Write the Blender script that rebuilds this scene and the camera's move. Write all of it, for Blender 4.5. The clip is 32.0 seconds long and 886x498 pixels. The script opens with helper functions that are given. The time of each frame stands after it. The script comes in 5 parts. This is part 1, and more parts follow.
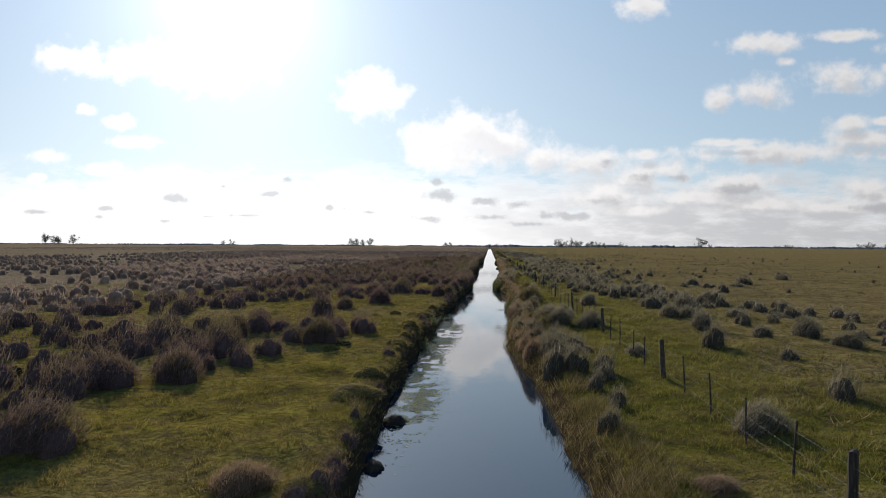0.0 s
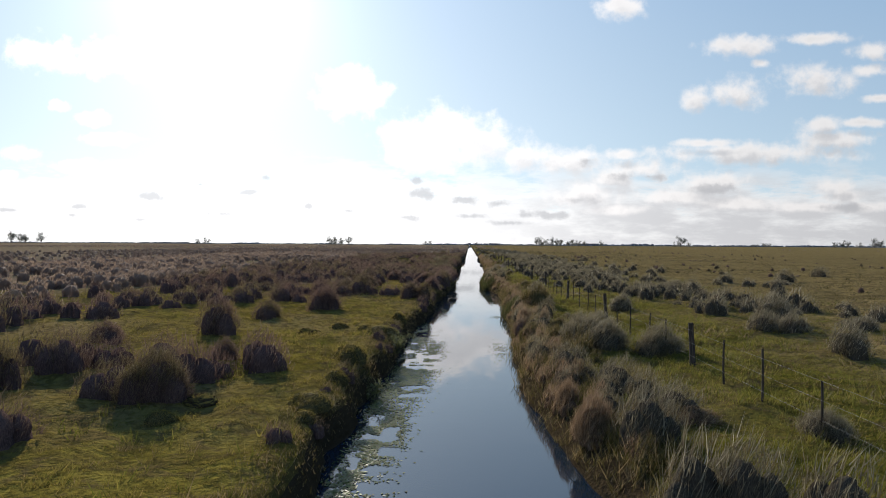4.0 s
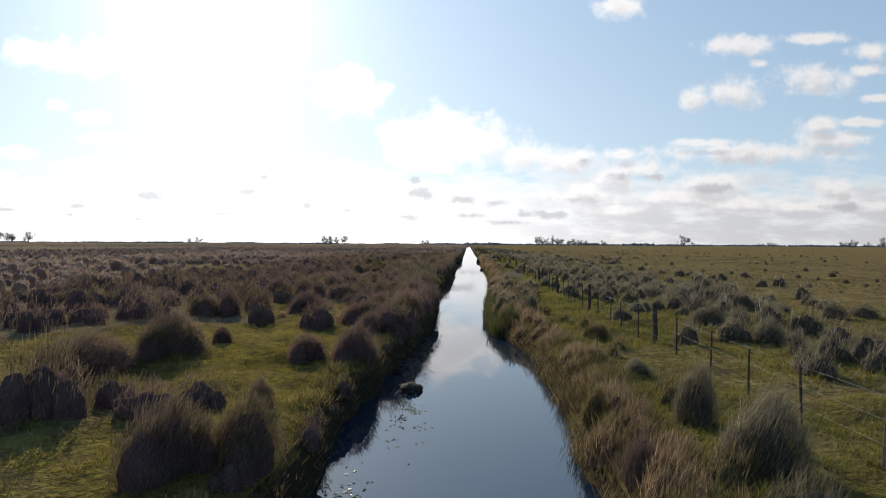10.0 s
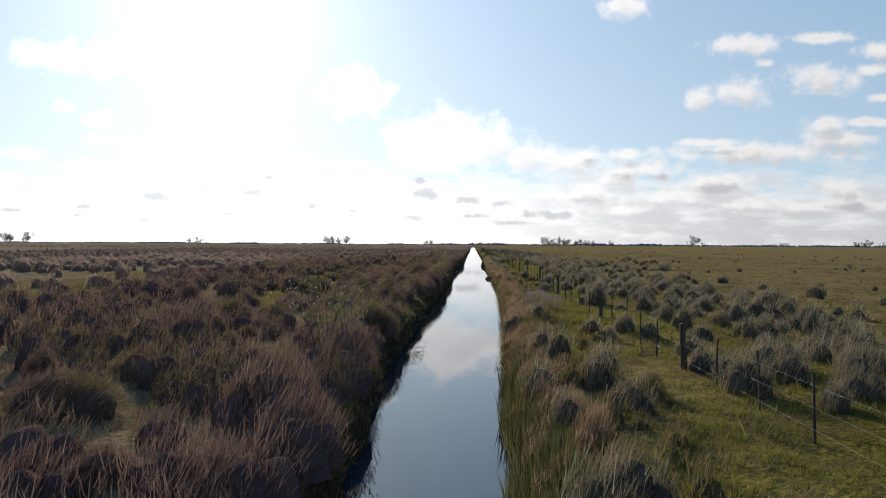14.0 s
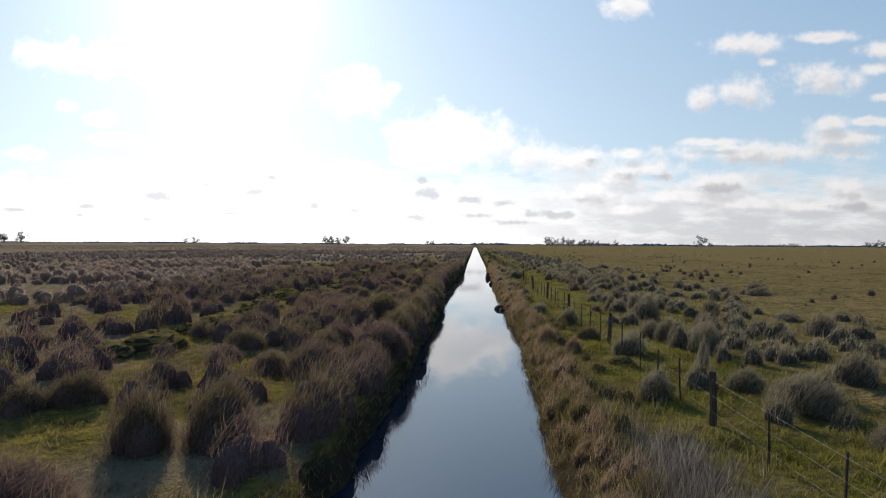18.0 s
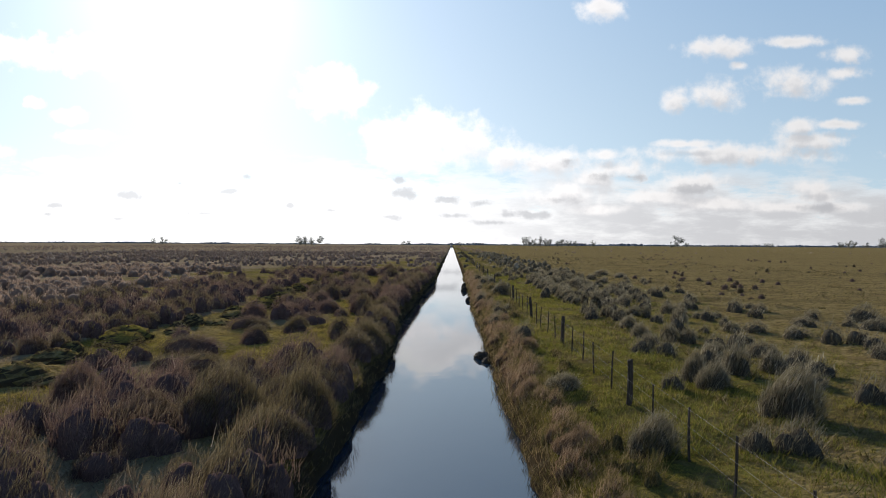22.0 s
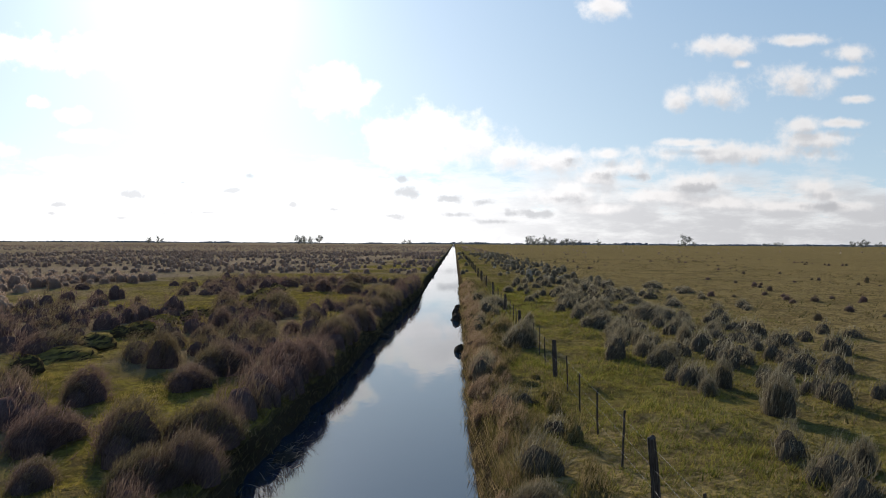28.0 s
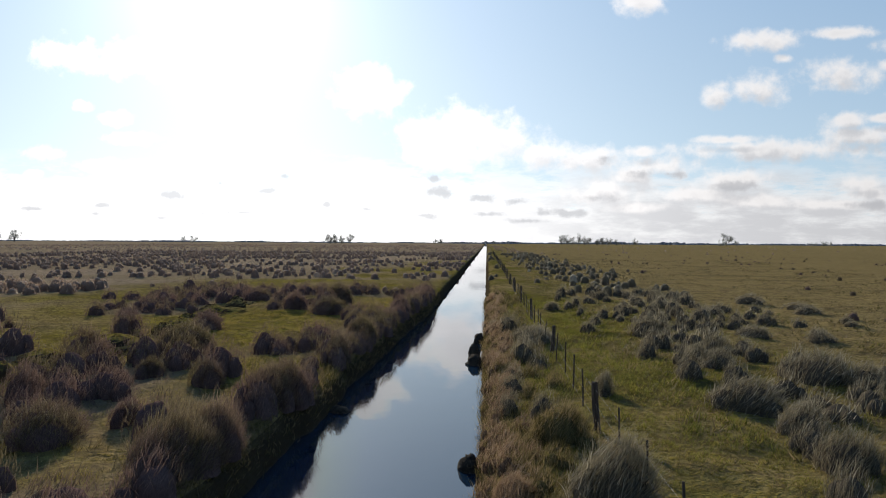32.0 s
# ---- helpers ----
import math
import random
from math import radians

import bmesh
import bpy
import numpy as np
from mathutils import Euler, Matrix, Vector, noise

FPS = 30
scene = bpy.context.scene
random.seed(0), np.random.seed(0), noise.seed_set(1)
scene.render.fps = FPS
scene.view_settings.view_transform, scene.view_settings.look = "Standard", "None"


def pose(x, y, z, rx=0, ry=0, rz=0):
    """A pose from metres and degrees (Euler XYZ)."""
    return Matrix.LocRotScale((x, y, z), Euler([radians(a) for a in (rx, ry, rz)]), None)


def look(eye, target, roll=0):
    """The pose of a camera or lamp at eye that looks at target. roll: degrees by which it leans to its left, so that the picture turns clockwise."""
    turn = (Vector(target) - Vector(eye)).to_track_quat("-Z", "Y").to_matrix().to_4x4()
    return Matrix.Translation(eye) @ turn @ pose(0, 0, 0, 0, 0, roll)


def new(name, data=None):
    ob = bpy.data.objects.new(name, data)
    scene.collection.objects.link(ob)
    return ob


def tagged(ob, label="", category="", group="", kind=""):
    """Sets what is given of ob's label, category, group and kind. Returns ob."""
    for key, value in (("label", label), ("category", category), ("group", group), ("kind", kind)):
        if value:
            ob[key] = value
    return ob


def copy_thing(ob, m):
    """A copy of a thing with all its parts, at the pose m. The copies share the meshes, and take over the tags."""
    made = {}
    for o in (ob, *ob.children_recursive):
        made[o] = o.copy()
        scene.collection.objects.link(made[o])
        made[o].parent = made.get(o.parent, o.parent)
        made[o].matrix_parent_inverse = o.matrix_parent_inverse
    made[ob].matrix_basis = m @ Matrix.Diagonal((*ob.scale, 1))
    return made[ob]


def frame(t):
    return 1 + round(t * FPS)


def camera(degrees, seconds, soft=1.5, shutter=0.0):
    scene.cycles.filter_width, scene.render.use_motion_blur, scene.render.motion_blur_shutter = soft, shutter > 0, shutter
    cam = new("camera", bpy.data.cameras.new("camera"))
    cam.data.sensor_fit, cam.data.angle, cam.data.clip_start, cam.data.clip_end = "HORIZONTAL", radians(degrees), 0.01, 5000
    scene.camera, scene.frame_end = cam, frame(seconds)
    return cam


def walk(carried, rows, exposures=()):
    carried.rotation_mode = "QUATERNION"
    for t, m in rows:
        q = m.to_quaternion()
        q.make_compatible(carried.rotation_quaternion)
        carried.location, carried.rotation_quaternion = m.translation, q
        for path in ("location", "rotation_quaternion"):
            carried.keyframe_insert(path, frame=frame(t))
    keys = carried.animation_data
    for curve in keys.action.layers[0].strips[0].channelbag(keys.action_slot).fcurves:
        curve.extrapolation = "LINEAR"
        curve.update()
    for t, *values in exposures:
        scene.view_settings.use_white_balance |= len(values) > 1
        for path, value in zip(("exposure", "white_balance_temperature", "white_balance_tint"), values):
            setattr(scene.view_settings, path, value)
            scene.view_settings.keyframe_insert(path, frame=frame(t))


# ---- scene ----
cam = camera(72.0, 32.0, soft=1.0)
PATH = [
    (0, pose(0.365, 1.732, 4.575, 89.64, -0.33, 4.03)),
    (0.5, pose(0.245, 3.335, 4.610, 89.63, -0.33, 3.64)),
    (1, pose(0.168, 4.984, 4.618, 89.62, -0.33, 1.93)),
    (1.5, pose(0.126, 6.689, 4.554, 89.60, -0.33, 1.93)),
    (2, pose(0.107, 8.461, 4.347, 89.59, -0.33, 1.99)),
    (2.5, pose(0.070, 10.298, 4.007, 89.58, -0.33, 2.00)),
    (3.5, pose(-0.111, 13.983, 3.804, 89.55, -0.33, 2.10)),
    (4.5, pose(-0.293, 17.942, 3.424, 89.53, -0.33, 2.21)),
    (5, pose(-0.328, 20.073, 3.372, 89.52, -0.33, 2.26)),
    (5.5, pose(-0.317, 22.290, 3.306, 89.51, -0.33, 2.23)),
    (6, pose(-0.280, 24.620, 3.241, 89.50, -0.33, 2.29)),
    (6.5, pose(-0.222, 27.076, 3.200, 89.50, -0.33, 2.32)),
    (7, pose(-0.156, 29.676, 3.183, 89.49, -0.33, 2.32)),
    (7.5, pose(-0.088, 32.437, 3.185, 89.49, -0.33, 2.34)),
    (8, pose(-0.020, 35.341, 3.200, 89.49, -0.33, 2.40)),
    (8.5, pose(0.040, 38.341, 3.217, 89.49, -0.33, 2.47)),
    (9, pose(0.092, 41.346, 3.250, 89.49, -0.33, 1.95)),
    (9.5, pose(0.145, 44.291, 3.288, 89.49, -0.33, 1.99)),
    (10, pose(0.216, 47.250, 3.294, 89.50, -0.33, 2.02)),
    (10.5, pose(0.301, 50.341, 3.267, 89.50, -0.33, 2.13)),
    (11, pose(0.374, 53.540, 3.258, 89.51, -0.33, 2.13)),
    (11.5, pose(0.418, 56.709, 3.287, 89.52, -0.33, 2.19)),
    (12, pose(0.448, 59.802, 3.306, 89.52, -0.33, 2.25)),
    (12.5, pose(0.493, 62.853, 3.323, 89.53, -0.33, 2.34)),
    (13, pose(0.569, 65.860, 3.332, 89.53, -0.33, 2.36)),
    (13.5, pose(0.666, 68.856, 3.305, 89.53, -0.33, 2.40)),
    (14, pose(0.758, 71.976, 3.285, 89.53, -0.33, 2.47)),
    (14.5, pose(0.809, 75.355, 3.406, 89.53, -0.33, 2.48)),
    (15, pose(0.785, 79.033, 3.706, 89.53, -0.33, 2.49)),
    (15.5, pose(0.710, 82.704, 3.993, 89.53, -0.33, 2.53)),
    (16.5, pose(0.770, 88.970, 3.992, 89.52, -0.33, 2.60)),
    (17.5, pose(0.840, 94.676, 4.129, 89.51, -0.33, 2.66)),
    (18, pose(0.877, 97.198, 4.206, 89.50, -0.33, 2.67)),
    (18.5, pose(0.917, 99.583, 4.308, 89.50, -0.33, 2.70)),
    (19, pose(0.960, 101.893, 4.400, 89.49, -0.33, 2.71)),
    (19.5, pose(1.001, 104.135, 4.472, 89.49, -0.33, 2.72)),
    (20, pose(1.048, 106.336, 4.523, 89.49, -0.33, 2.56)),
    (20.5, pose(1.111, 108.571, 4.555, 89.50, -0.33, 1.53)),
    (21, pose(1.200, 110.922, 4.573, 89.50, -0.33, 0.62)),
    (21.5, pose(1.317, 113.396, 4.571, 89.50, -0.33, 0.49)),
    (22, pose(1.456, 115.923, 4.553, 89.51, -0.33, 0.51)),
    (22.5, pose(1.613, 118.423, 4.526, 89.51, -0.33, 0.53)),
    (23, pose(1.784, 120.863, 4.499, 89.52, -0.33, 0.55)),
    (23.5, pose(1.962, 123.261, 4.469, 89.52, -0.33, 0.55)),
    (24, pose(2.138, 125.628, 4.437, 89.52, -0.33, 0.58)),
    (24.5, pose(2.305, 127.935, 4.429, 89.51, -0.33, 0.59)),
    (25, pose(2.458, 130.157, 4.457, 89.50, -0.33, 0.61)),
    (25.5, pose(2.579, 132.317, 4.505, 89.49, -0.33, 0.62)),
    (26.5, pose(2.714, 136.435, 4.592, 89.46, -0.33, 0.69)),
    (27.5, pose(2.852, 140.460, 4.685, 89.43, -0.33, 0.75)),
    (28, pose(2.917, 142.482, 4.719, 89.42, -0.33, 0.76)),
    (28.5, pose(2.993, 144.545, 4.747, 89.40, -0.33, 0.93)),
    (29, pose(3.081, 146.679, 4.786, 89.39, -0.33, 0.99)),
    (29.5, pose(3.188, 148.854, 4.821, 89.38, -0.33, 2.20)),
    (30, pose(3.313, 150.983, 4.824, 89.37, -0.33, 3.74)),
    (30.5, pose(3.443, 153.003, 4.805, 89.36, -0.33, 3.73)),
    (31, pose(3.556, 154.952, 4.783, 89.36, -0.33, 3.77)),
    (31.5, pose(3.643, 156.908, 4.749, 89.35, -0.33, 3.74)),
    (32, pose(3.706, 158.919, 4.704, 89.35, -0.33, 3.79)),
]
walk(cam, PATH, [(0, -0.18), (2.5, -0.12), (4.5, 0.0), (32, 0.0)])
SKY = 0.02

SUN_TURN = 22.9      # degrees to the left of the canal's line
SUN_UP = 22.5
to_sun = Vector((-math.sin(radians(SUN_TURN)) * math.cos(radians(SUN_UP)), math.cos(radians(SUN_TURN)) * math.cos(radians(SUN_UP)), math.sin(radians(SUN_UP))))
sun = new("sun", bpy.data.lights.new("sun", "SUN"))
sun.data.energy, sun.data.angle, sun.data.color = 5.0, radians(0.6), (1.0, 0.93, 0.82)
sun.matrix_world = look(to_sun * 100, (0, 0, 0))

# ---- sky with broken cumulus (u = x / y, v = z / y of the direction, half widths) ----
CLOUDS = [(-0.734, 0.319, 0.032, 0.022), (-0.686, 0.309, 0.037, 0.022), (-0.603, 0.306, 0.056, 0.023), (-0.478, 0.3, 0.083, 0.037), (-0.184, 0.248, 0.048, 0.033), (-0.212, 0.232, 0.023, 0.014), (-0.035, 0.182, 0.079, 0.032), (0.025, 0.167, 0.051, 0.031), (-0.104, 0.169, 0.028, 0.02), (-0.062, 0.145, 0.056, 0.023), (0.095, 0.145, 0.046, 0.019), (0.159, 0.134, 0.056, 0.015), (0.191, 0.145, 0.022, 0.013), (0.249, 0.147, 0.03, 0.008), (-0.686, 0.229, 0.015, 0.008), (-0.622, 0.205, 0.024, 0.011), (-0.598, 0.172, 0.037, 0.01), (-0.754, 0.148, 0.03, 0.011), (-0.661, 0.126, 0.037, 0.012), (-0.774, 0.112, 0.019, 0.007), (0.252, 0.385, 0.032, 0.015), (0.37, 0.234, 0.022, 0.018), (0.437, 0.245, 0.039, 0.021), (0.444, 0.322, 0.046, 0.014), (0.565, 0.332, 0.051, 0.008), (0.644, 0.312, 0.032, 0.013), (0.566, 0.265, 0.056, 0.022), (0.473, 0.293, 0.013, 0.006), (0.64, 0.28, 0.028, 0.01), (0.384, 0.165, 0.046, 0.006), (0.47, 0.149, 0.13, 0.014), (0.589, 0.17, 0.046, 0.013), (0.569, 0.197, 0.028, 0.014), (0.633, 0.198, 0.032, 0.006), (0.654, 0.237, 0.023, 0.006), (0.286, 0.121, 0.057, 0.017), (0.241, 0.106, 0.037, 0.012), (0.394, 0.1, 0.051, 0.015), (0.195, 0.081, 0.051, 0.019), (0.585, 0.096, 0.026, 0.013), (0.599, 0.08, 0.032, 0.009), (0.555, 0.063, 0.074, 0.007), (0.43, 0.066, 0.083, 0.011), (0.34, 0.077, 0.056, 0.01), (0.25, 0.057, 0.056, 0.008), (0.643, 0.063, 0.037, 0.007)]
CLOUD_BASES = [(-0.532, 0.076, 0.026, 0.006), (-0.651, 0.059, 0.017, 0.004), (-0.769, 0.053, 0.019, 0.003), (-0.332, 0.109, 0.012, 0.007), (-0.36, 0.084, 0.015, 0.004), (-0.443, 0.097, 0.005, 0.003), (-0.148, 0.105, 0.022, 0.008), (-0.084, 0.104, 0.012, 0.006), (-0.079, 0.082, 0.026, 0.008), (-0.002, 0.072, 0.02, 0.006), (0.054, 0.067, 0.02, 0.006), (0.141, 0.049, 0.051, 0.006), (-0.101, 0.044, 0.02, 0.005), (-0.26, 0.061, 0.008, 0.005), (-0.235, 0.06, 0.007, 0.004), (-0.406, 0.048, 0.028, 0.003), (-0.473, 0.046, 0.014, 0.003), (-0.542, 0.038, 0.01, 0.003), (-0.355, 0.058, 0.006, 0.003), (-0.193, 0.054, 0.019, 0.003), (0.008, 0.046, 0.02, 0.004), (0.068, 0.035, 0.037, 0.004), (0.617, 0.061, 0.051, 0.006), (0.295, 0.111, 0.039, 0.006), (0.399, 0.093, 0.039, 0.006), (0.188, 0.073, 0.03, 0.007), (0.196, 0.137, 0.014, 0.007), (-0.663, 0.045, 0.007, 0.003)]


class Nodes:
    """A little helper that adds nodes to a tree and joins them."""

    def __init__(self, tree):
        self.tree = tree

    def add(self, kind, *values, **settings):
        node = self.tree.nodes.new(kind)
        for key, value in settings.items():
            if key == "operation":
                node.operation = value
            elif key == "data_type":
                node.data_type = value
            elif key == "blend_type":
                node.blend_type = value
            elif key == "attribute_name":
                node.attribute_name = value
            elif key == "feature":
                node.feature = value
        for slot, value in enumerate(values):
            self.feed(node.inputs[slot], value)
        return node

    def feed(self, socket, value):
        if value is None:
            return
        if isinstance(value, bpy.types.NodeSocket):
            self.tree.links.new(value, socket)
        else:
            socket.default_value = value

    def math(self, operation, *values):
        return self.add("ShaderNodeMath", *values, operation=operation).outputs[0]

    def vec(self, operation, *values):
        return self.add("ShaderNodeVectorMath", *values, operation=operation).outputs[0]

    def noise(self, where, scale, detail=4.0, rough=0.55):
        node = self.add("ShaderNodeTexNoise")
        self.feed(node.inputs["Vector"], where)
        node.inputs["Scale"].default_value, node.inputs["Detail"].default_value, node.inputs["Roughness"].default_value = scale, detail, rough
        return node.outputs[0]

    def remap(self, value, a, b, c=0.0, d=1.0):
        node = self.add("ShaderNodeMapRange", value, a, b, c, d)
        node.interpolation_type = "SMOOTHSTEP"
        return node.outputs[0]

    def mix(self, factor, a, b, blend="MIX"):
        node = self.tree.nodes.new("ShaderNodeMix")
        node.data_type, node.blend_type = "RGBA", blend
        self.feed(node.inputs[0], factor)
        self.feed(node.inputs[6], a if isinstance(a, bpy.types.NodeSocket) else (*a, 1.0))
        self.feed(node.inputs[7], b if isinstance(b, bpy.types.NodeSocket) else (*b, 1.0))
        return node.outputs[2]


world = bpy.data.worlds.new("sky")
scene.world = world
world.use_nodes = True
world.node_tree.nodes.clear()
n = Nodes(world.node_tree)
sky = n.add("ShaderNodeTexSky")
sky.sky_type, sky.sun_disc = "NISHITA", False
sky.sun_elevation, sky.sun_rotation = radians(SUN_UP), radians(-SUN_TURN)
sky.air_density, sky.dust_density, sky.ozone_density = 1.0, 0.3, 2.0
way = n.add("ShaderNodeTexCoord").outputs["Generated"]
split = n.add("ShaderNodeSeparateXYZ", way)
ahead = n.math("MAXIMUM", n.math("ABSOLUTE", split.outputs[1]), 0.02)
u = n.math("DIVIDE", split.outputs[0], ahead)
v = n.math("MAXIMUM", n.math("DIVIDE", split.outputs[2], ahead), 0.0)
flat = n.add("ShaderNodeCombineXYZ", u, v, 0.0).outputs[0]
puff_2 = n.noise(n.vec("ADD", flat, (3.1, 1.7, 0.0)), 9.0, 3.0, 0.5)


def nearest(rows, where):
    """How far a direction lies from the nearest of the clouds, 1 at its rim."""
    best = None
    for cu, cv, ru, rv in rows:
        at = n.add("ShaderNodeVectorMath", where, (1 / ru, 1 / rv, 0), (-cu / ru, -cv / rv, 0), operation="MULTIPLY_ADD").outputs[0]
        far = n.add("ShaderNodeVectorMath", at, operation="LENGTH").outputs["Value"]
        best = far if best is None else n.math("SMOOTH_MIN", best, far, 0.3)
    return best


def ragged_at(where):
    fine = n.noise(where, 30.0, 8.0, 0.6)
    broad = n.noise(n.vec("ADD", where, (3.1, 1.7, 0.0)), 9.0, 3.0, 0.5)
    return n.math("MULTIPLY_ADD", n.math("SUBTRACT", fine, 0.5), 2.7, n.math("MULTIPLY", n.math("SUBTRACT", broad, 0.5), 1.4))


# a cloud is grey where there is more cloud between it and the sun
sunward = n.vec("ADD", flat, (-0.006, 0.016, 0.0))
ragged = ragged_at(flat)
white_far = n.math("ADD", nearest(CLOUDS, flat), ragged)
white = n.remap(white_far, 1.6, 0.35)
shaded = n.math("MULTIPLY", n.remap(n.math("ADD", nearest(CLOUDS, sunward), ragged_at(sunward)), 1.3, 0.1), n.math("MULTIPLY", n.remap(v, 0.40, 0.16, 0.30, 0.85), n.remap(u, -0.1, 0.35, 0.35, 1.0)))
grey = n.remap(n.math("ADD", nearest(CLOUD_BASES, flat), n.math("MULTIPLY", ragged, 1.7)), 1.35, 0.1)
# the low deck towards the horizon, seen edge on


def deck_at(where):
    return n.noise(n.vec("MULTIPLY", where, (6.0, 22.0, 1.0)), 1.3, 8.0, 0.64)


low = n.remap(v, 0.17, 0.045)
deck = n.math("ADD", deck_at(flat), n.math("MULTIPLY", low, 0.26))
deck_up = n.math("ADD", deck_at(n.vec("ADD", flat, (-0.004, 0.007, 0.0))), n.math("MULTIPLY", low, 0.26))
deck_white = n.math("MULTIPLY", n.remap(deck, 0.52, 0.66), low)
deck_grey = n.math("MULTIPLY", n.math("MULTIPLY", n.remap(deck_up, 0.56, 0.82), deck_white), n.remap(u, -0.15, 0.40, 0.25, 0.8))
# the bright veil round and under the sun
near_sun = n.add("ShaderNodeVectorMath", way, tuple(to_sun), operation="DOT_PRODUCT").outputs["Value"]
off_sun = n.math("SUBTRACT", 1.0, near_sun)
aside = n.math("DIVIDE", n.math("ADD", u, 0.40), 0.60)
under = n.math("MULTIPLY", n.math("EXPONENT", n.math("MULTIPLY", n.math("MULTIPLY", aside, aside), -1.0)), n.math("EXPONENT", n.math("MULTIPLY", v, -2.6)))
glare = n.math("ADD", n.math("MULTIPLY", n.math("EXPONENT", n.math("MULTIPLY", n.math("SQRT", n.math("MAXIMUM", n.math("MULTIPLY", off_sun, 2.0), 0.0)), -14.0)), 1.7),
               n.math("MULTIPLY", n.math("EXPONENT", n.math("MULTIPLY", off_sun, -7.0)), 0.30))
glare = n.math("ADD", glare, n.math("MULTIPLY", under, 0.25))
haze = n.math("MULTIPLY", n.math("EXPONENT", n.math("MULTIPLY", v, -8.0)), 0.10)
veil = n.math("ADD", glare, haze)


def grey_level(value):
    return n.add("ShaderNodeCombineColor", value, value, value).outputs[0]


blue = n.mix(1.0, n.vec("MULTIPLY", sky.outputs[0], (SKY, SKY, SKY)), n.mix(n.remap(v, 0.44, 0.85), n.mix(n.remap(v, 0.0, 0.75), (0.36, 0.48, 0.585), (0.20, 0.345, 0.56)), (0.075, 0.20, 0.47)), "ADD")
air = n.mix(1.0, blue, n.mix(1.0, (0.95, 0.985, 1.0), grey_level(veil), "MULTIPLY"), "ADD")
thick = n.remap(white_far, 0.9, -0.3)
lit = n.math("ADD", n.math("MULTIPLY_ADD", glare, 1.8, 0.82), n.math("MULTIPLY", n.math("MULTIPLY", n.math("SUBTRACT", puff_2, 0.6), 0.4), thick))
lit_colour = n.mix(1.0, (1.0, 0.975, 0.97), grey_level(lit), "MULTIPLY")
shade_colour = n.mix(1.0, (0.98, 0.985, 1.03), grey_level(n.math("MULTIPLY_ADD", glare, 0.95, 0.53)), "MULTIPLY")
sky_colour = n.mix(n.math("MULTIPLY", deck_white, 0.8), air, lit_colour)
sky_colour = n.mix(deck_grey, sky_colour, shade_colour)
sky_colour = n.mix(n.math("MULTIPLY", white, 0.92), sky_colour, n.mix(shaded, lit_colour, shade_colour))
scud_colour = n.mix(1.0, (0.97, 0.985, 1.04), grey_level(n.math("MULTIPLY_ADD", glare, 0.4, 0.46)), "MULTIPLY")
sky_colour = n.mix(n.math("MULTIPLY", grey, 0.65), sky_colour, scud_colour)
background = n.add("ShaderNodeBackground", n.vec("MINIMUM", sky_colour, (1.2, 1.2, 1.2)), 1.0)
n.tree.links.new(background.outputs[0], n.add("ShaderNodeOutputWorld").inputs[0])

# ---- materials ----


def material(name, rough=0.8):
    m = bpy.data.materials.new(name)
    m.use_nodes = True
    k = Nodes(m.node_tree)
    shader = m.node_tree.nodes["Principled BSDF"]
    shader.inputs["Roughness"].default_value = rough
    shader.inputs["Specular IOR Level"].default_value = 0.12
    return m, k, shader


def bump(k, shader, height, strength, distance):
    node = k.add("ShaderNodeBump")
    node.inputs["Strength"].default_value, node.inputs["Distance"].default_value = strength, distance
    k.feed(node.inputs["Height"], height)
    k.feed(shader.inputs["Normal"], node.outputs[0])


def place(k):
    return k.add("ShaderNodeNewGeometry").outputs["Position"]


def earth_material(name, dark, mid, light, grain=3.0, rough=0.9, lift=0.05):
    m, k, shader = material(name, rough)
    at = place(k)
    colour = k.mix(k.remap(k.noise(at, grain, 5.0), 0.35, 0.65), dark, mid)
    colour = k.mix(k.remap(k.noise(at, grain * 6, 4.0), 0.5, 0.75), colour, light)
    k.feed(shader.inputs["Base Color"], colour)
    bump(k, shader, k.noise(at, grain * 4, 6.0, 0.65), 0.8, lift)
    return m


def thatch_material(name, dark, mid, light):
    """Packed leaves seen as fine upright strands."""
    m, k, shader = material(name, 0.95)
    shader.inputs["Specular IOR Level"].default_value = 0.0
    at = place(k)
    strands = k.noise(k.vec("MULTIPLY", at, (55.0, 55.0, 7.0)), 1.0, 3.0, 0.6)
    colour = k.mix(k.remap(strands, 0.35, 0.6), dark, mid)
    colour = k.mix(k.remap(k.noise(k.vec("MULTIPLY", at, (90.0, 90.0, 10.0)), 1.0, 2.0), 0.56, 0.72), colour, light)
    colour = k.mix(k.math("MULTIPLY", k.remap(k.noise(at, 1.3, 3.0), 0.4, 0.65), 0.5), colour, dark)
    k.feed(shader.inputs["Base Color"], colour)
    bump(k, shader, strands, 0.5, 0.03)
    return m


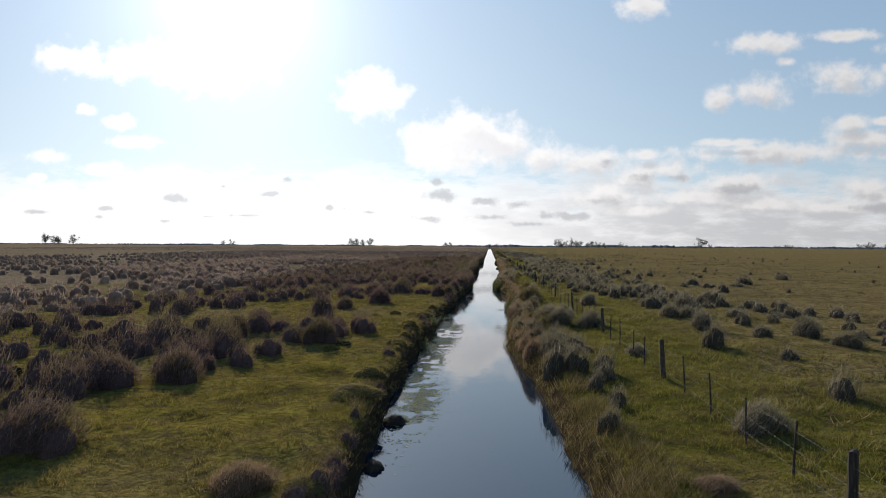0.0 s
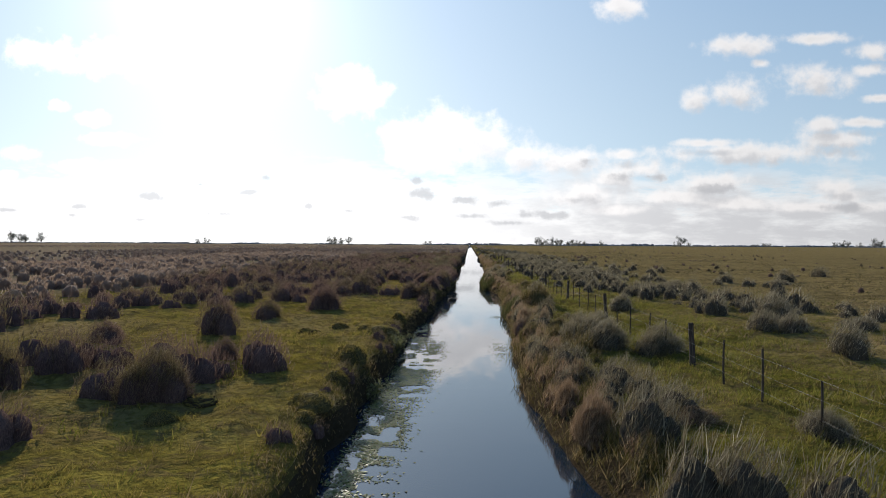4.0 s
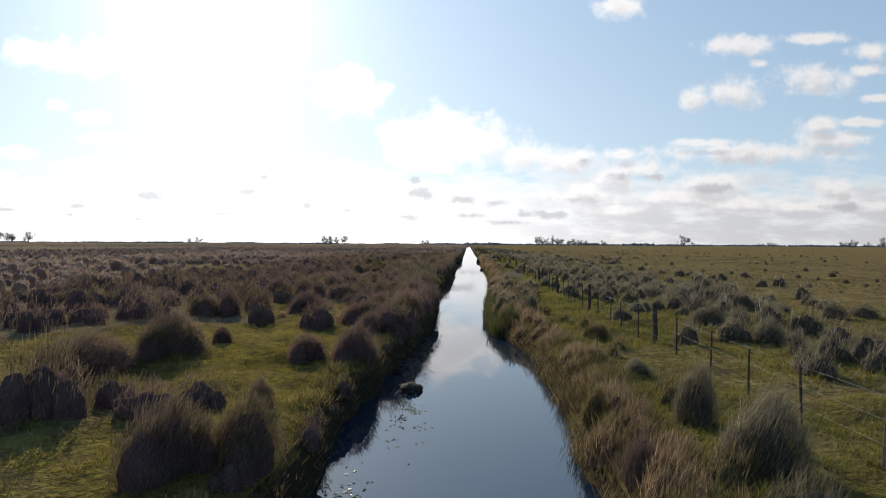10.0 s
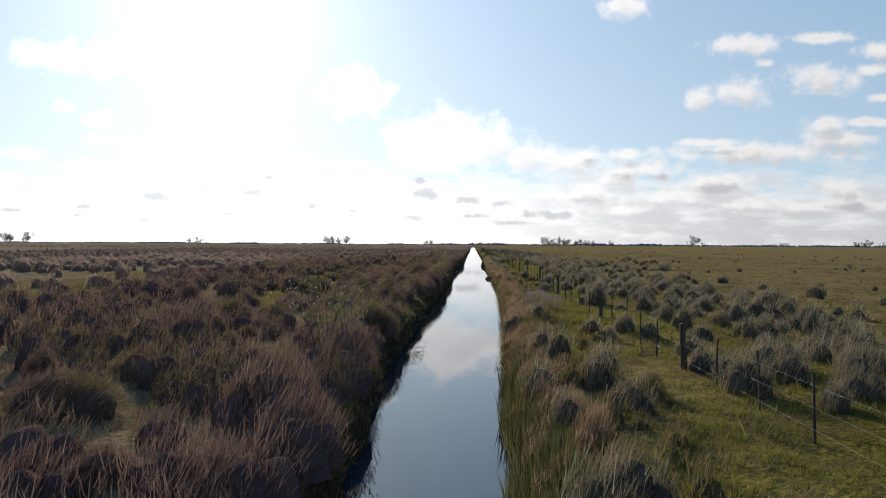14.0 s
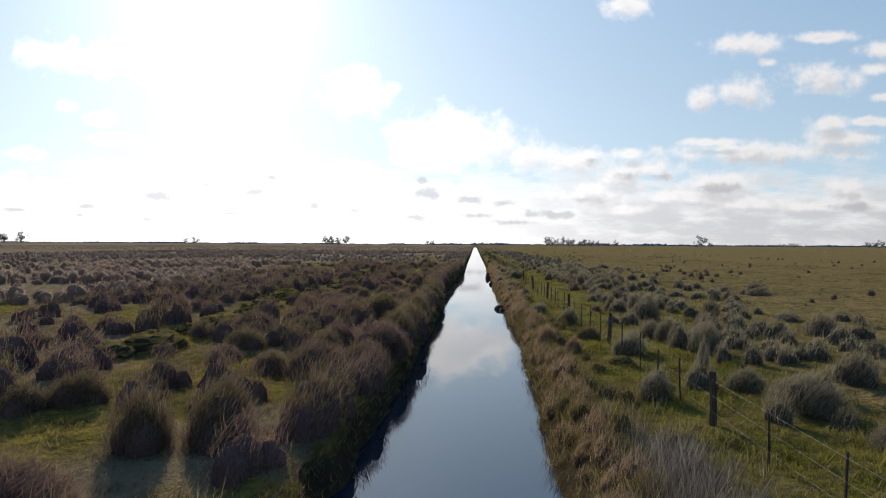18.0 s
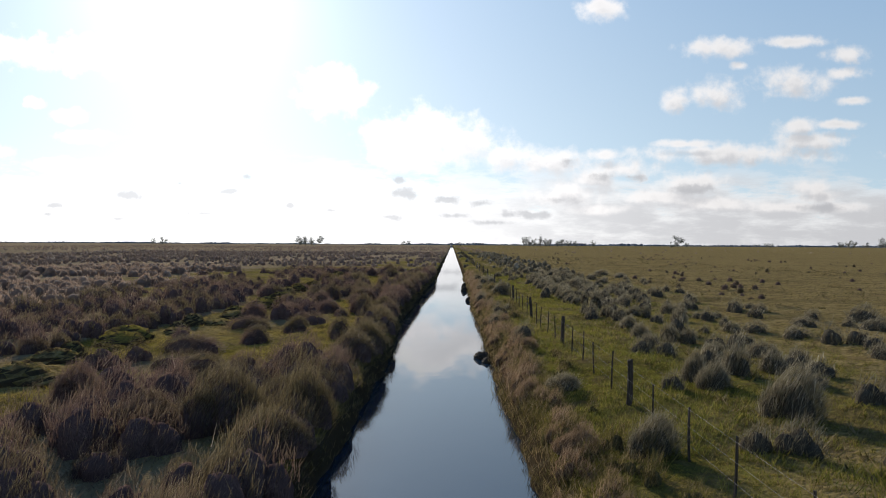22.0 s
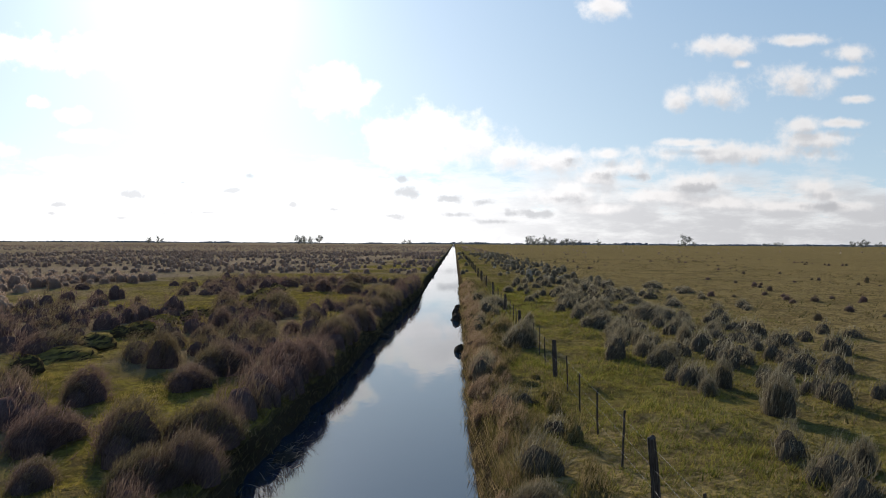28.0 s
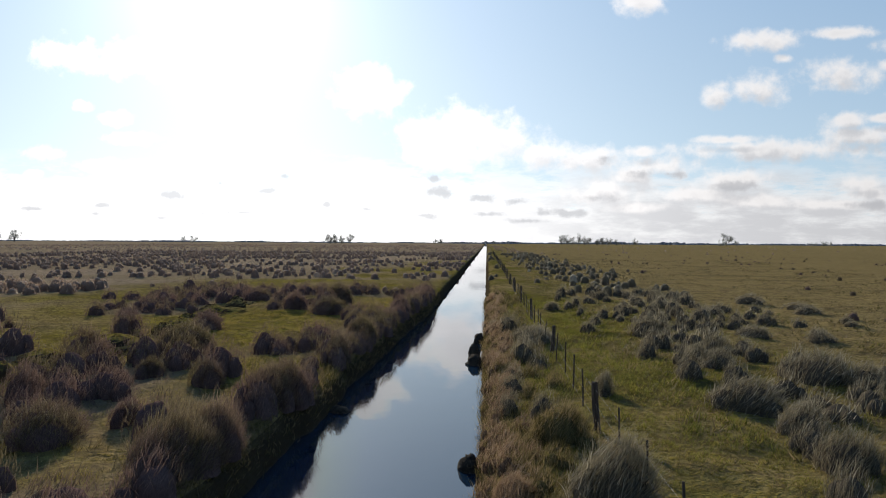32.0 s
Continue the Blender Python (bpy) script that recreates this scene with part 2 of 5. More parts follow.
def leaf_material(name, root, tip, dry, through_light=0.4, rough=0.55, patch=0.3, olive=None, dryness=0.65, tip_glint=0.0):
    """Blades: root to tip colour by the attribute along, single dry blades, light through them."""
    m, k, shader = material(name, rough)
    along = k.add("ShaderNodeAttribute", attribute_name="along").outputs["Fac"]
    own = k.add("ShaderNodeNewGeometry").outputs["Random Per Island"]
    # tips are straw; the dark roots also paint in shade inside a clump
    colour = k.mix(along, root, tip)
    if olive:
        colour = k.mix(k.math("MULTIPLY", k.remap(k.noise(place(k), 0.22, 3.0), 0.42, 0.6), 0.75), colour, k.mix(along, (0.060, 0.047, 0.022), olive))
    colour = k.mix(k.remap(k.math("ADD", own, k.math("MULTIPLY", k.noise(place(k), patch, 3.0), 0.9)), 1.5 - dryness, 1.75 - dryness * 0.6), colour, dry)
    # tips paled as dry ends and as painted glints of sun
    colour = k.mix(k.math("MULTIPLY", k.remap(along, 0.7, 1.0), tip_glint), colour, dry)
    k.feed(shader.inputs["Base Color"], colour)
    glow = k.add("ShaderNodeBsdfTranslucent")
    k.feed(glow.inputs[0], colour)
    both = k.add("ShaderNodeMixShader", through_light, shader.outputs[0], glow.outputs[0])
    k.tree.links.new(both.outputs[0], m.node_tree.nodes["Material Output"].inputs[0])
    return m


def ground_material():
    m, k, shader = material("pasture", 0.95)
    shader.inputs["Specular IOR Level"].default_value = 0.0
    at = place(k)
    xyz = k.add("ShaderNodeSeparateXYZ", at)
    broad = k.noise(at, 0.09, 4.0)
    mid = k.noise(at, 0.7, 5.0)
    fine = k.noise(at, 9.0, 5.0, 0.65)
    green = k.mix(k.remap(mid, 0.35, 0.65), (0.075, 0.068, 0.012), (0.145, 0.130, 0.021))
    green = k.mix(k.remap(xyz.outputs[0], 1.5, -2.5), green, k.mix(k.remap(mid, 0.35, 0.65), (0.140, 0.110, 0.021), (0.245, 0.190, 0.038)))
    olive = k.mix(k.remap(mid, 0.3, 0.7), (0.285, 0.203, 0.090), (0.225, 0.162, 0.068))
    dry_side = k.remap(k.math("ADD", xyz.outputs[0], k.math("MULTIPLY", broad, 16.0)), 15.0, 27.0)
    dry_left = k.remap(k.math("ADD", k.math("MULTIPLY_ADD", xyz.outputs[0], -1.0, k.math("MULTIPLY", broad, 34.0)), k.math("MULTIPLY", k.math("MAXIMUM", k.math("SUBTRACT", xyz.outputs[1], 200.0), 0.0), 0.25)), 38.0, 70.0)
    colour = k.mix(k.remap(broad, 0.42, 0.68), green, olive)
    colour = k.mix(dry_side, colour, olive)
    clump = k.noise(at, 4.5, 4.0, 0.6)
    colour = k.mix(k.math("MULTIPLY", k.remap(clump, 0.46, 0.60), 0.65), colour, (0.058, 0.046, 0.014))
    colour = k.mix(k.math("MULTIPLY", k.remap(fine, 0.5, 0.64), 0.7), colour, (0.20, 0.146, 0.028))
    colour = k.mix(k.math("MULTIPLY", k.remap(k.noise(at, 24.0, 4.0, 0.7), 0.52, 0.68), 0.4), colour, (0.05, 0.04, 0.014))
    streak = k.noise(k.vec("MULTIPLY", at, (0.02, 0.13, 1.0)), 1.0, 4.0)
    colour = k.mix(k.math("MULTIPLY", k.remap(streak, 0.52, 0.66), 0.35), colour, (0.07, 0.06, 0.022))
    blotch = k.noise(k.vec("MULTIPLY", at, (0.35, 0.6, 1.0)), 1.0, 5.0, 0.6)
    colour = k.mix(k.math("MULTIPLY", k.remap(blotch, 0.5, 0.62), 0.4), colour, (0.085, 0.058, 0.026))
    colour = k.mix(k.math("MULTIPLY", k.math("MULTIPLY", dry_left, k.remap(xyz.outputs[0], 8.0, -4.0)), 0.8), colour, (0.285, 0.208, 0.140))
    worn = k.noise(k.vec("MULTIPLY", at, (1.3, 1.9, 1.0)), 1.0, 5.0, 0.65)
    colour = k.mix(k.math("MULTIPLY", k.remap(worn, 0.50, 0.62), 0.6), colour, k.mix(fine, (0.070, 0.048, 0.022), (0.150, 0.105, 0.052)))
    litter = k.add("ShaderNodeAttribute", attribute_name="litter").outputs["Fac"]
    colour = k.mix(k.math("MULTIPLY", k.remap(k.math("MULTIPLY_ADD", mid, 0.5, litter), 0.45, 0.85), 0.85), colour, k.mix(clump, (0.130, 0.096, 0.056), (0.290, 0.212, 0.122)))
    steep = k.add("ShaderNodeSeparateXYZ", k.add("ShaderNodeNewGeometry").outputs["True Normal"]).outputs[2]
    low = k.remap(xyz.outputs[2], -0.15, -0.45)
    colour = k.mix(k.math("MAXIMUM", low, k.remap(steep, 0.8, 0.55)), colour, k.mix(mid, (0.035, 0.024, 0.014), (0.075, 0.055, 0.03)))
    k.feed(shader.inputs["Base Color"], colour)
    bump(k, shader, k.math("ADD", k.math("MULTIPLY", fine, 0.5), k.math("MULTIPLY", clump, 1.0)), 1.0, 0.16)
    return m


def water_material():
    m, k, shader = material("canal_water", 0.008)
    shader.inputs["IOR"].default_value = 1.6
    shader.inputs["Specular IOR Level"].default_value = 1.0
    at = place(k)
    k.feed(shader.inputs["Base Color"], k.mix(k.noise(at, 0.5, 3.0), (0.006, 0.018, 0.034), (0.010, 0.022, 0.036)))
    stretched = k.vec("MULTIPLY", at, (1.0, 0.55, 1.0))
    ripple = k.math("ADD", k.noise(stretched, 1.6, 2.0), k.math("MULTIPLY", k.noise(stretched, 9.0, 2.0), 0.10))
    bump(k, shader, ripple, 0.06, 0.05)
    return m


def wood_material():
    m, k, shader = material("weathered_wood", 0.85)
    at = k.add("ShaderNodeTexCoord").outputs["Object"]
    grain = k.noise(k.vec("MULTIPLY", at, (30.0, 30.0, 2.5)), 1.0, 5.0)
    own = k.add("ShaderNodeObjectInfo").outputs["Random"]
    colour = k.mix(k.remap(grain, 0.35, 0.7), (0.03, 0.023, 0.017), (0.085, 0.068, 0.052))
    colour = k.mix(k.math("MULTIPLY", own, 0.4), colour, (0.05, 0.04, 0.03))
    k.feed(shader.inputs["Base Color"], colour)
    bump(k, shader, grain, 0.7, 0.01)
    return m


def wire_material():
    m, k, shader = material("galvanised_wire", 0.6)
    shader.inputs["Metallic"].default_value = 0.4
    k.feed(shader.inputs["Base Color"], k.mix(k.noise(place(k), 3.0), (0.16, 0.15, 0.14), (0.30, 0.28, 0.26)))
    return m


PASTURE, WATER, WOOD, WIRE = ground_material(), water_material(), wood_material(), wire_material()
SOIL = earth_material("dark_soil", (0.02, 0.015, 0.01), (0.045, 0.034, 0.022), (0.08, 0.06, 0.04))
THATCH = thatch_material("tussock_thatch", (0.062, 0.038, 0.033), (0.115, 0.074, 0.062), (0.18, 0.12, 0.094))
SOD = thatch_material("olive_thatch", (0.045, 0.037, 0.018), (0.110, 0.090, 0.036), (0.20, 0.165, 0.075))
GREY = thatch_material("grey_thatch", (0.042, 0.033, 0.024), (0.090, 0.074, 0.050), (0.18, 0.15, 0.10))
RUST = thatch_material("rust_thatch", (0.070, 0.040, 0.024), (0.150, 0.095, 0.055), (0.26, 0.18, 0.11))
TURF = earth_material("mound_turf", (0.05, 0.05, 0.016), (0.10, 0.10, 0.028), (0.06, 0.045, 0.025), 3.0)
BARK = earth_material("grey_bark", (0.06, 0.05, 0.045), (0.12, 0.105, 0.09), (0.2, 0.18, 0.16), 2.0)
TUSSOCK = leaf_material("tussock_leaves", (0.092, 0.056, 0.048), (0.250, 0.163, 0.116), (0.46, 0.36, 0.26), 0.42, 0.8, olive=(0.225, 0.185, 0.072), dryness=0.10, tip_glint=0.6)
PALE = leaf_material("pale_tussock_leaves", (0.085, 0.066, 0.042), (0.310, 0.262, 0.155), (0.50, 0.43, 0.30), 0.44, 0.75, dryness=0.28, tip_glint=0.6)
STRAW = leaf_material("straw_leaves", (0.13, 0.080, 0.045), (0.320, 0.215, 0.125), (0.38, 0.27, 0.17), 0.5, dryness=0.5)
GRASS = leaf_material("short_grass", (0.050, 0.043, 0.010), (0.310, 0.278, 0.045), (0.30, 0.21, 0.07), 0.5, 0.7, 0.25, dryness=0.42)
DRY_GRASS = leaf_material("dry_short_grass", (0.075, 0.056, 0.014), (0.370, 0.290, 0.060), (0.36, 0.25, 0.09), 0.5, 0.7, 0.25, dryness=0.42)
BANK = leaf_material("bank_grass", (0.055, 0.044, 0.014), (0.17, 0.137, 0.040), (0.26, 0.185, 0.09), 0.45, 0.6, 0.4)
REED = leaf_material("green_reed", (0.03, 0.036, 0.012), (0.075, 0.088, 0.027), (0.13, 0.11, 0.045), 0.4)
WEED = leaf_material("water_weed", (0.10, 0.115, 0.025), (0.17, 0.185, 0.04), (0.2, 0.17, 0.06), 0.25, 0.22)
WEED.node_tree.nodes["Principled BSDF"].inputs["Specular IOR Level"].default_value = 0.25
# lighter copy of the tussock leaf, distance haze painted into its colour
HAZED_TUSSOCK = leaf_material("hazed_tussock_leaves", (0.190, 0.132, 0.096), (0.400, 0.285, 0.200), (0.48, 0.38, 0.27), 0.46, 0.8, dryness=0.2)
# leaf green greyed and lightened, air haze painted in
HAZED_GUM = leaf_material("hazed_gum_leaves", (0.13, 0.135, 0.115), (0.19, 0.195, 0.165), (0.2, 0.2, 0.17), 0.45)
SHRUB = leaf_material("shrub_leaves", (0.10, 0.105, 0.035), (0.27, 0.265, 0.11), (0.36, 0.32, 0.19), 0.5, 0.75, dryness=0.4)
# the blue-grey of these woods is distance haze put into the colour
HAZED_WOODS = earth_material("far_woods", (0.10, 0.115, 0.135), (0.14, 0.155, 0.175), (0.17, 0.18, 0.19), 0.05)

THATCHES = {"tussock_leaves": THATCH, "pale_tussock_leaves": GREY, "straw_leaves": RUST, "bank_grass": SOD}

# ---- the lie of the land ----
EDGE_AT = [-60, 15, 24, 31, 33, 37, 41, 47, 51, 55, 61, 66, 71, 75, 81, 88, 94, 103, 109, 114, 129, 143, 152, 158, 161, 166, 171, 180, 189, 205, 900, 5000]
EDGE_LEFT = [-2.4, -2.5, -2.95, -2.95, -3.15, -2.9, -2.75, -2.95, -2.7, -2.3, -2.45, -2.1, -1.75, -1.5, -1.3, -1.55, -1.95, -1.7, -1.9, -1.7, -1.4, -1.2, -1.5, -1.95, -1.7, -1.6, -1.5, -1.3, -1.15, -0.4, 3.8, 22.0]
EDGE_RIGHT = [2.6, 2.6, 2.4, 1.65, 1.6, 1.65, 1.8, 2.1, 2.2, 2.3, 2.5, 2.75, 2.6, 1.75, 1.6, 1.9, 1.9, 2.4, 2.7, 2.85, 3.4, 3.35, 3.5, 3.5, 3.4, 3.45, 3.5, 3.65, 3.7, 3.8, 7.6, 25.6]
WATER_Z = -0.9


def lattice(i, j, seed):
    h = (i.astype(np.int64) * 374761393 + j.astype(np.int64) * 668265263 + seed * 1442695041) & 0xFFFFFFFF
    h = ((h ^ (h >> 13)) * 1274126177) & 0xFFFFFFFF
    return ((h ^ (h >> 16)) & 0xFFFF) / 65535.0


def value_noise(x, y, seed):
    i, j = np.floor(x), np.floor(y)
    a, b = x - i, y - j
    a, b = a * a * (3 - 2 * a), b * b * (3 - 2 * b)
    return (lattice(i, j, seed) * (1 - a) + lattice(i + 1, j, seed) * a) * (1 - b) + (lattice(i, j + 1, seed) * (1 - a) + lattice(i + 1, j + 1, seed) * a) * b


def fbm(x, y, size, seed, octaves=3):
    x, y = np.asarray(x, float), np.asarray(y, float)
    total, weight = 0.0, 0.0
    for o in range(octaves):
        total = total + value_noise(x / size * 2 ** o, y / size * 2 ** o, seed + 17 * o) / 2 ** o
        weight += 1 / 2 ** o
    return total / weight


def edges(y):
    y = np.asarray(y, float)
    near = np.clip((400 - y) / 300, 0, 1)
    left = np.interp(y, EDGE_AT, EDGE_LEFT) + near * (0.45 * (fbm(y, y * 0, 1.7, 5) - 0.5) + 0.22 * (fbm(y, y * 0, 0.6, 6) - 0.5))
    right = np.interp(y, EDGE_AT, EDGE_RIGHT) + near * (0.4 * (fbm(y, y * 0, 1.9, 7) - 0.5) + 0.2 * (fbm(y, y * 0, 0.6, 8) - 0.5))
    return left, right


def height(x, y):
    """The ground's height at a place."""
    x, y = np.asarray(x, float), np.asarray(y, float)
    left, right = edges(y)
    s_left, s_right = left - x, x - right
    inside = np.clip(np.minimum(-s_left, -s_right), 0, None)
    bank_left = np.interp(s_left, [0, 0.08, 0.22, 0.4, 0.7, 1.6], [-0.98, -0.7, -0.3, -0.08, 0.0, 0.0])
    bank_right = np.interp(s_right, [0, 0.15, 0.45, 0.8, 1.2, 2.0], [-0.98, -0.72, -0.36, -0.13, -0.02, 0.0])
    z = np.where(s_left > 0, bank_left, np.where(s_right > 0, bank_right, -0.98 - 0.5 * np.clip(inside / 0.5, 0, 1)))
    away = np.clip(np.maximum(s_left, s_right) / 1.0, 0, 1)
    calm = np.clip((600 - np.hypot(x, y)) / 400, 0, 1)
    rough = 0.22 * (fbm(x, y, 6.0, 11) - 0.5) + 0.34 * (fbm(x, y, 1.0, 12, 2) - 0.5)
    return z + away * calm * rough


def mesh(name, verts, faces, mats, slots=None, along=None, smooth=False):
    """A mesh from arrays of places and of equal-sided faces."""
    verts, faces = np.asarray(verts, np.float32), np.asarray(faces, np.int32)
    me = bpy.data.meshes.new(name)
    sides = faces.shape[1]
    me.vertices.add(len(verts))
    me.vertices.foreach_set("co", verts.ravel())
    me.loops.add(faces.size)
    me.loops.foreach_set("vertex_index", faces.ravel())
    me.polygons.add(len(faces))
    me.polygons.foreach_set("loop_start", np.arange(0, faces.size, sides, dtype=np.int32))
    me.polygons.foreach_set("loop_total", np.full(len(faces), sides, np.int32))
    for m in mats:
        me.materials.append(m)
    if slots is not None:
        me.polygons.foreach_set("material_index", np.asarray(slots, np.int32))
    me.polygons.foreach_set("use_smooth", np.full(len(faces), smooth))
    if along is not None:
        me.attributes.new("along", "FLOAT", "POINT").data.foreach_set("value", np.asarray(along, np.float32))
    me.update(calc_edges=True)
    return me


def grid_faces(rows, columns):
    a = (np.arange(rows - 1)[:, None] * columns + np.arange(columns - 1)[None]).ravel()
    return np.stack([a, a + 1, a + columns + 1, a + columns], 1)


def part(name, me, parent, label=""):
    ob = new(name, me)
    ob.parent = parent
    return tagged(ob, label) if label else ob


rows_y = np.concatenate([[-400, -150, -60, -30, -12], np.arange(-4, 232, 0.45), 232 + np.cumsum(0.5 * 1.12 ** np.arange(58))])
rows_y = rows_y[rows_y < 4900]
steps = np.concatenate([[0, 0.05, 0.1, 0.17, 0.25, 0.35, 0.5, 0.7, 0.95], np.arange(1.25, 14, 0.42), np.arange(14, 26, 0.8), 26 + np.cumsum(0.5 * 1.17 ** np.arange(46))])
steps = steps[steps < 4000]
e_left, e_right = edges(rows_y)
mid_x = np.linspace(0, 1, 8)[1:-1]
columns_x = np.concatenate([e_left[:, None] - steps[::-1][None], e_left[:, None] + (e_right - e_left)[:, None] * mid_x[None], e_right[:, None] + steps[None]], 1)
grid_y = np.repeat(rows_y[:, None], columns_x.shape[1], 1)
grid_z = height(columns_x, grid_y)
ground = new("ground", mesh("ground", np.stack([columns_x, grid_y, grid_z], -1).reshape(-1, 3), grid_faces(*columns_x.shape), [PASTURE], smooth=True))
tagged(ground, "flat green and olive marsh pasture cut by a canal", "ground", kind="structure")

water_y = rows_y[rows_y > -100]
w_left, w_right = edges(water_y)
across = np.linspace(0, 1, 5)
water_x = (w_left - 0.35)[:, None] + (w_right - w_left + 0.7)[:, None] * across[None]
water = new("water", mesh("water", np.stack([water_x, np.repeat(water_y[:, None], 5, 1), np.full(water_x.shape, WATER_Z)], -1).reshape(-1, 3), grid_faces(*water_x.shape), [WATER], smooth=True))
tagged(water, "still dark canal water mirroring sky and clouds", "water", kind="structure")

# ---- blades: the stuff of grass, tussocks, reeds ----


def blades(rng, root, tip, width, sag=0.15, bend=1):
    """Verts, faces and the way along for blades from root to tip; bend 1: two pieces with a drooping middle, 0: one triangle."""
    count = len(root)
    reach = tip - root
    side = np.stack([-reach[:, 1], reach[:, 0], np.zeros(count)], 1)
    turn = rng.uniform(0, 2 * np.pi, count)
    side += 0.6 * np.linalg.norm(reach, axis=1)[:, None] * np.stack([np.cos(turn), np.sin(turn), np.zeros(count)], 1)
    side /= np.linalg.norm(side, axis=1)[:, None] + 1e-6
    side *= (np.asarray(width) * np.ones(count))[:, None] / 2
    if not bend:
        verts = np.stack([root - side, root + side, tip], 1).reshape(-1, 3)
        return verts, np.arange(3 * count).reshape(-1, 3), np.tile([0.0, 0.0, 1.0], count)
    middle = root + 0.55 * reach + np.array([0, 0, 1.0]) * (sag * np.linalg.norm(reach, axis=1))[:, None]
    verts = np.stack([root - side, root + side, middle - 0.8 * side, middle + 0.8 * side, tip], 1).reshape(-1, 3)
    base = 5 * np.arange(count)[:, None]
    faces = np.stack([base + np.array([0, 1, 3]), base + np.array([0, 3, 2]), base + np.array([2, 3, 4])], 1).reshape(-1, 3)
    return verts, faces, np.tile([0.0, 0.0, 0.55, 0.55, 1.0], count)


def dome(rng, radius, top, around=10, rings=4, ruffle=0.18):
    """An uneven low dome of triangles."""
    verts = []
    for r in range(rings):
        a = r / rings * np.pi / 2
        for s in range(around):
            b = 2 * np.pi * (s + 0.5 * (r % 2)) / around
            k = 1 + ruffle * rng.uniform(-1, 1)
            verts.append((radius * k * np.cos(a) * np.cos(b), radius * k * np.cos(a) * np.sin(b), top * k * np.sin(a) - (0.06 if r == 0 else 0)))
    verts.append((0, 0, top))
    faces = []
    for r in range(rings - 1):
        for s in range(around):
            a, b = r * around + s, r * around + (s + 1) % around
            faces += [(a, b, b + around), (a, b + around, a + around)]
    last = (rings - 1) * around
    faces += [(last + s, last + (s + 1) % around, rings * around) for s in range(around)]
    return np.array(verts), np.array(faces)


def tussock_blades(rng, count, radius, top, width, bend=1, lean=0.26, hair=1.0):
    """Leaves combed up over an inner dome and blown to one side, their tips standing off it."""
    turn = rng.uniform(0, 2 * np.pi, count)
    rise = np.arcsin(rng.uniform(0.0, 1.0, count) ** 0.9) * 0.99
    out = np.stack([np.cos(rise) * np.cos(turn), np.cos(rise) * np.sin(turn), np.sin(rise)], 1)
    uphill = np.stack([-np.sin(rise) * np.cos(turn), -np.sin(rise) * np.sin(turn), np.cos(rise)], 1)
    root = out * rng.uniform(0.60, 0.94, count)[:, None] * np.array([radius, radius, top])
    long = hair * radius * rng.uniform(0.26, 0.66, count) * (0.75 + 0.25 * np.sin(rise))
    loose = np.where(rng.uniform(0, 1, count) < 0.5, 1.0, 0.35)[:, None]
    root = np.where(loose < 1, root / np.linalg.norm(root / np.array([radius, radius, top]), axis=1)[:, None] * rng.uniform(0.76, 0.88, (count, 1)), root)
    way = 0.60 * loose * out + (0.80 - 0.46 * loose) * uphill * np.cos(rise)[:, None] ** 0.5 + np.array([lean, -0.10, 0.16 + 0.25 * (hair > 1.3)]) + rng.normal(0, 0.15, (count, 3))
    way /= np.linalg.norm(way, axis=1)[:, None]
    tip = root + way * long[:, None]
    if bend:
        tip[:, 2] -= 0.35 * long
    tip[:, 2] = np.maximum(tip[:, 2], 0.01)
    return blades(rng, root, tip, width, 0.24, bend)


def lobes(rng, count, top, width, bend, hair, core, around, rings, plumes=0):
    """Three overlapping bunches that make one uneven tussock about a metre across, and the thatch inside them."""
    coat, inner, at, under = [], [], 0, 0
    turn = rng.uniform(0, 2 * np.pi)
    for lobe in range(3):
        size = (0.90, 0.66, 0.54)[lobe] * rng.uniform(0.92, 1.08)
        shift = np.array([np.cos(turn + 2.4 * lobe), np.sin(turn + 2.4 * lobe), 0]) * (0.05, 0.20, 0.24)[lobe]
        share = int(count * (0.5, 0.28, 0.22)[lobe])
        high = top * rng.uniform(0.9, 1.06) * (1.0, 0.80, 0.66)[lobe]
        v, f, a = tussock_blades(rng, share, 0.44 * size, high, rng.uniform(0.7, 1.4, share) * width, bend, hair=hair / size ** 0.5)
        coat.append((v + shift, f + at, a))
        at += len(v)
        share = int(plumes * (0.5, 0.28, 0.22)[lobe])
        if share:
            v, f, a = tussock_blades(rng, share, 0.44 * size, high, rng.uniform(0.7, 1.2, share) * width, 1, hair=1.5 * hair / size ** 0.5)
            coat.append((v + shift, f + at, a))
            at += len(v)
        v, f = dome(rng, 0.43 * size * core, high * 0.99 * core, around, rings, 0.09)
        inner.append((v + shift, f + under))
        under += len(v)
        if around < 8:
            break
    return [np.concatenate(q) for q in zip(*coat)], [np.concatenate(q) for q in zip(*inner)]


def tussock(seed, leaf, hair=1.0, core=0.69, thatch=None, count=3300, width=0.0052):
    """A grass tussock: a thatch mound inside and a thick coat of long fine leaves."""
    rng = np.random.default_rng(seed)
    (v, f, a), (w, g) = lobes(rng, count, rng.uniform(0.80, 0.92), width, 0, hair, core, 12, 5, count // 14)
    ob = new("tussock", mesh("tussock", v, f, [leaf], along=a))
    part("root_mound", mesh("root_mound", w, g, [thatch or THATCH], smooth=True), ob)
    return ob


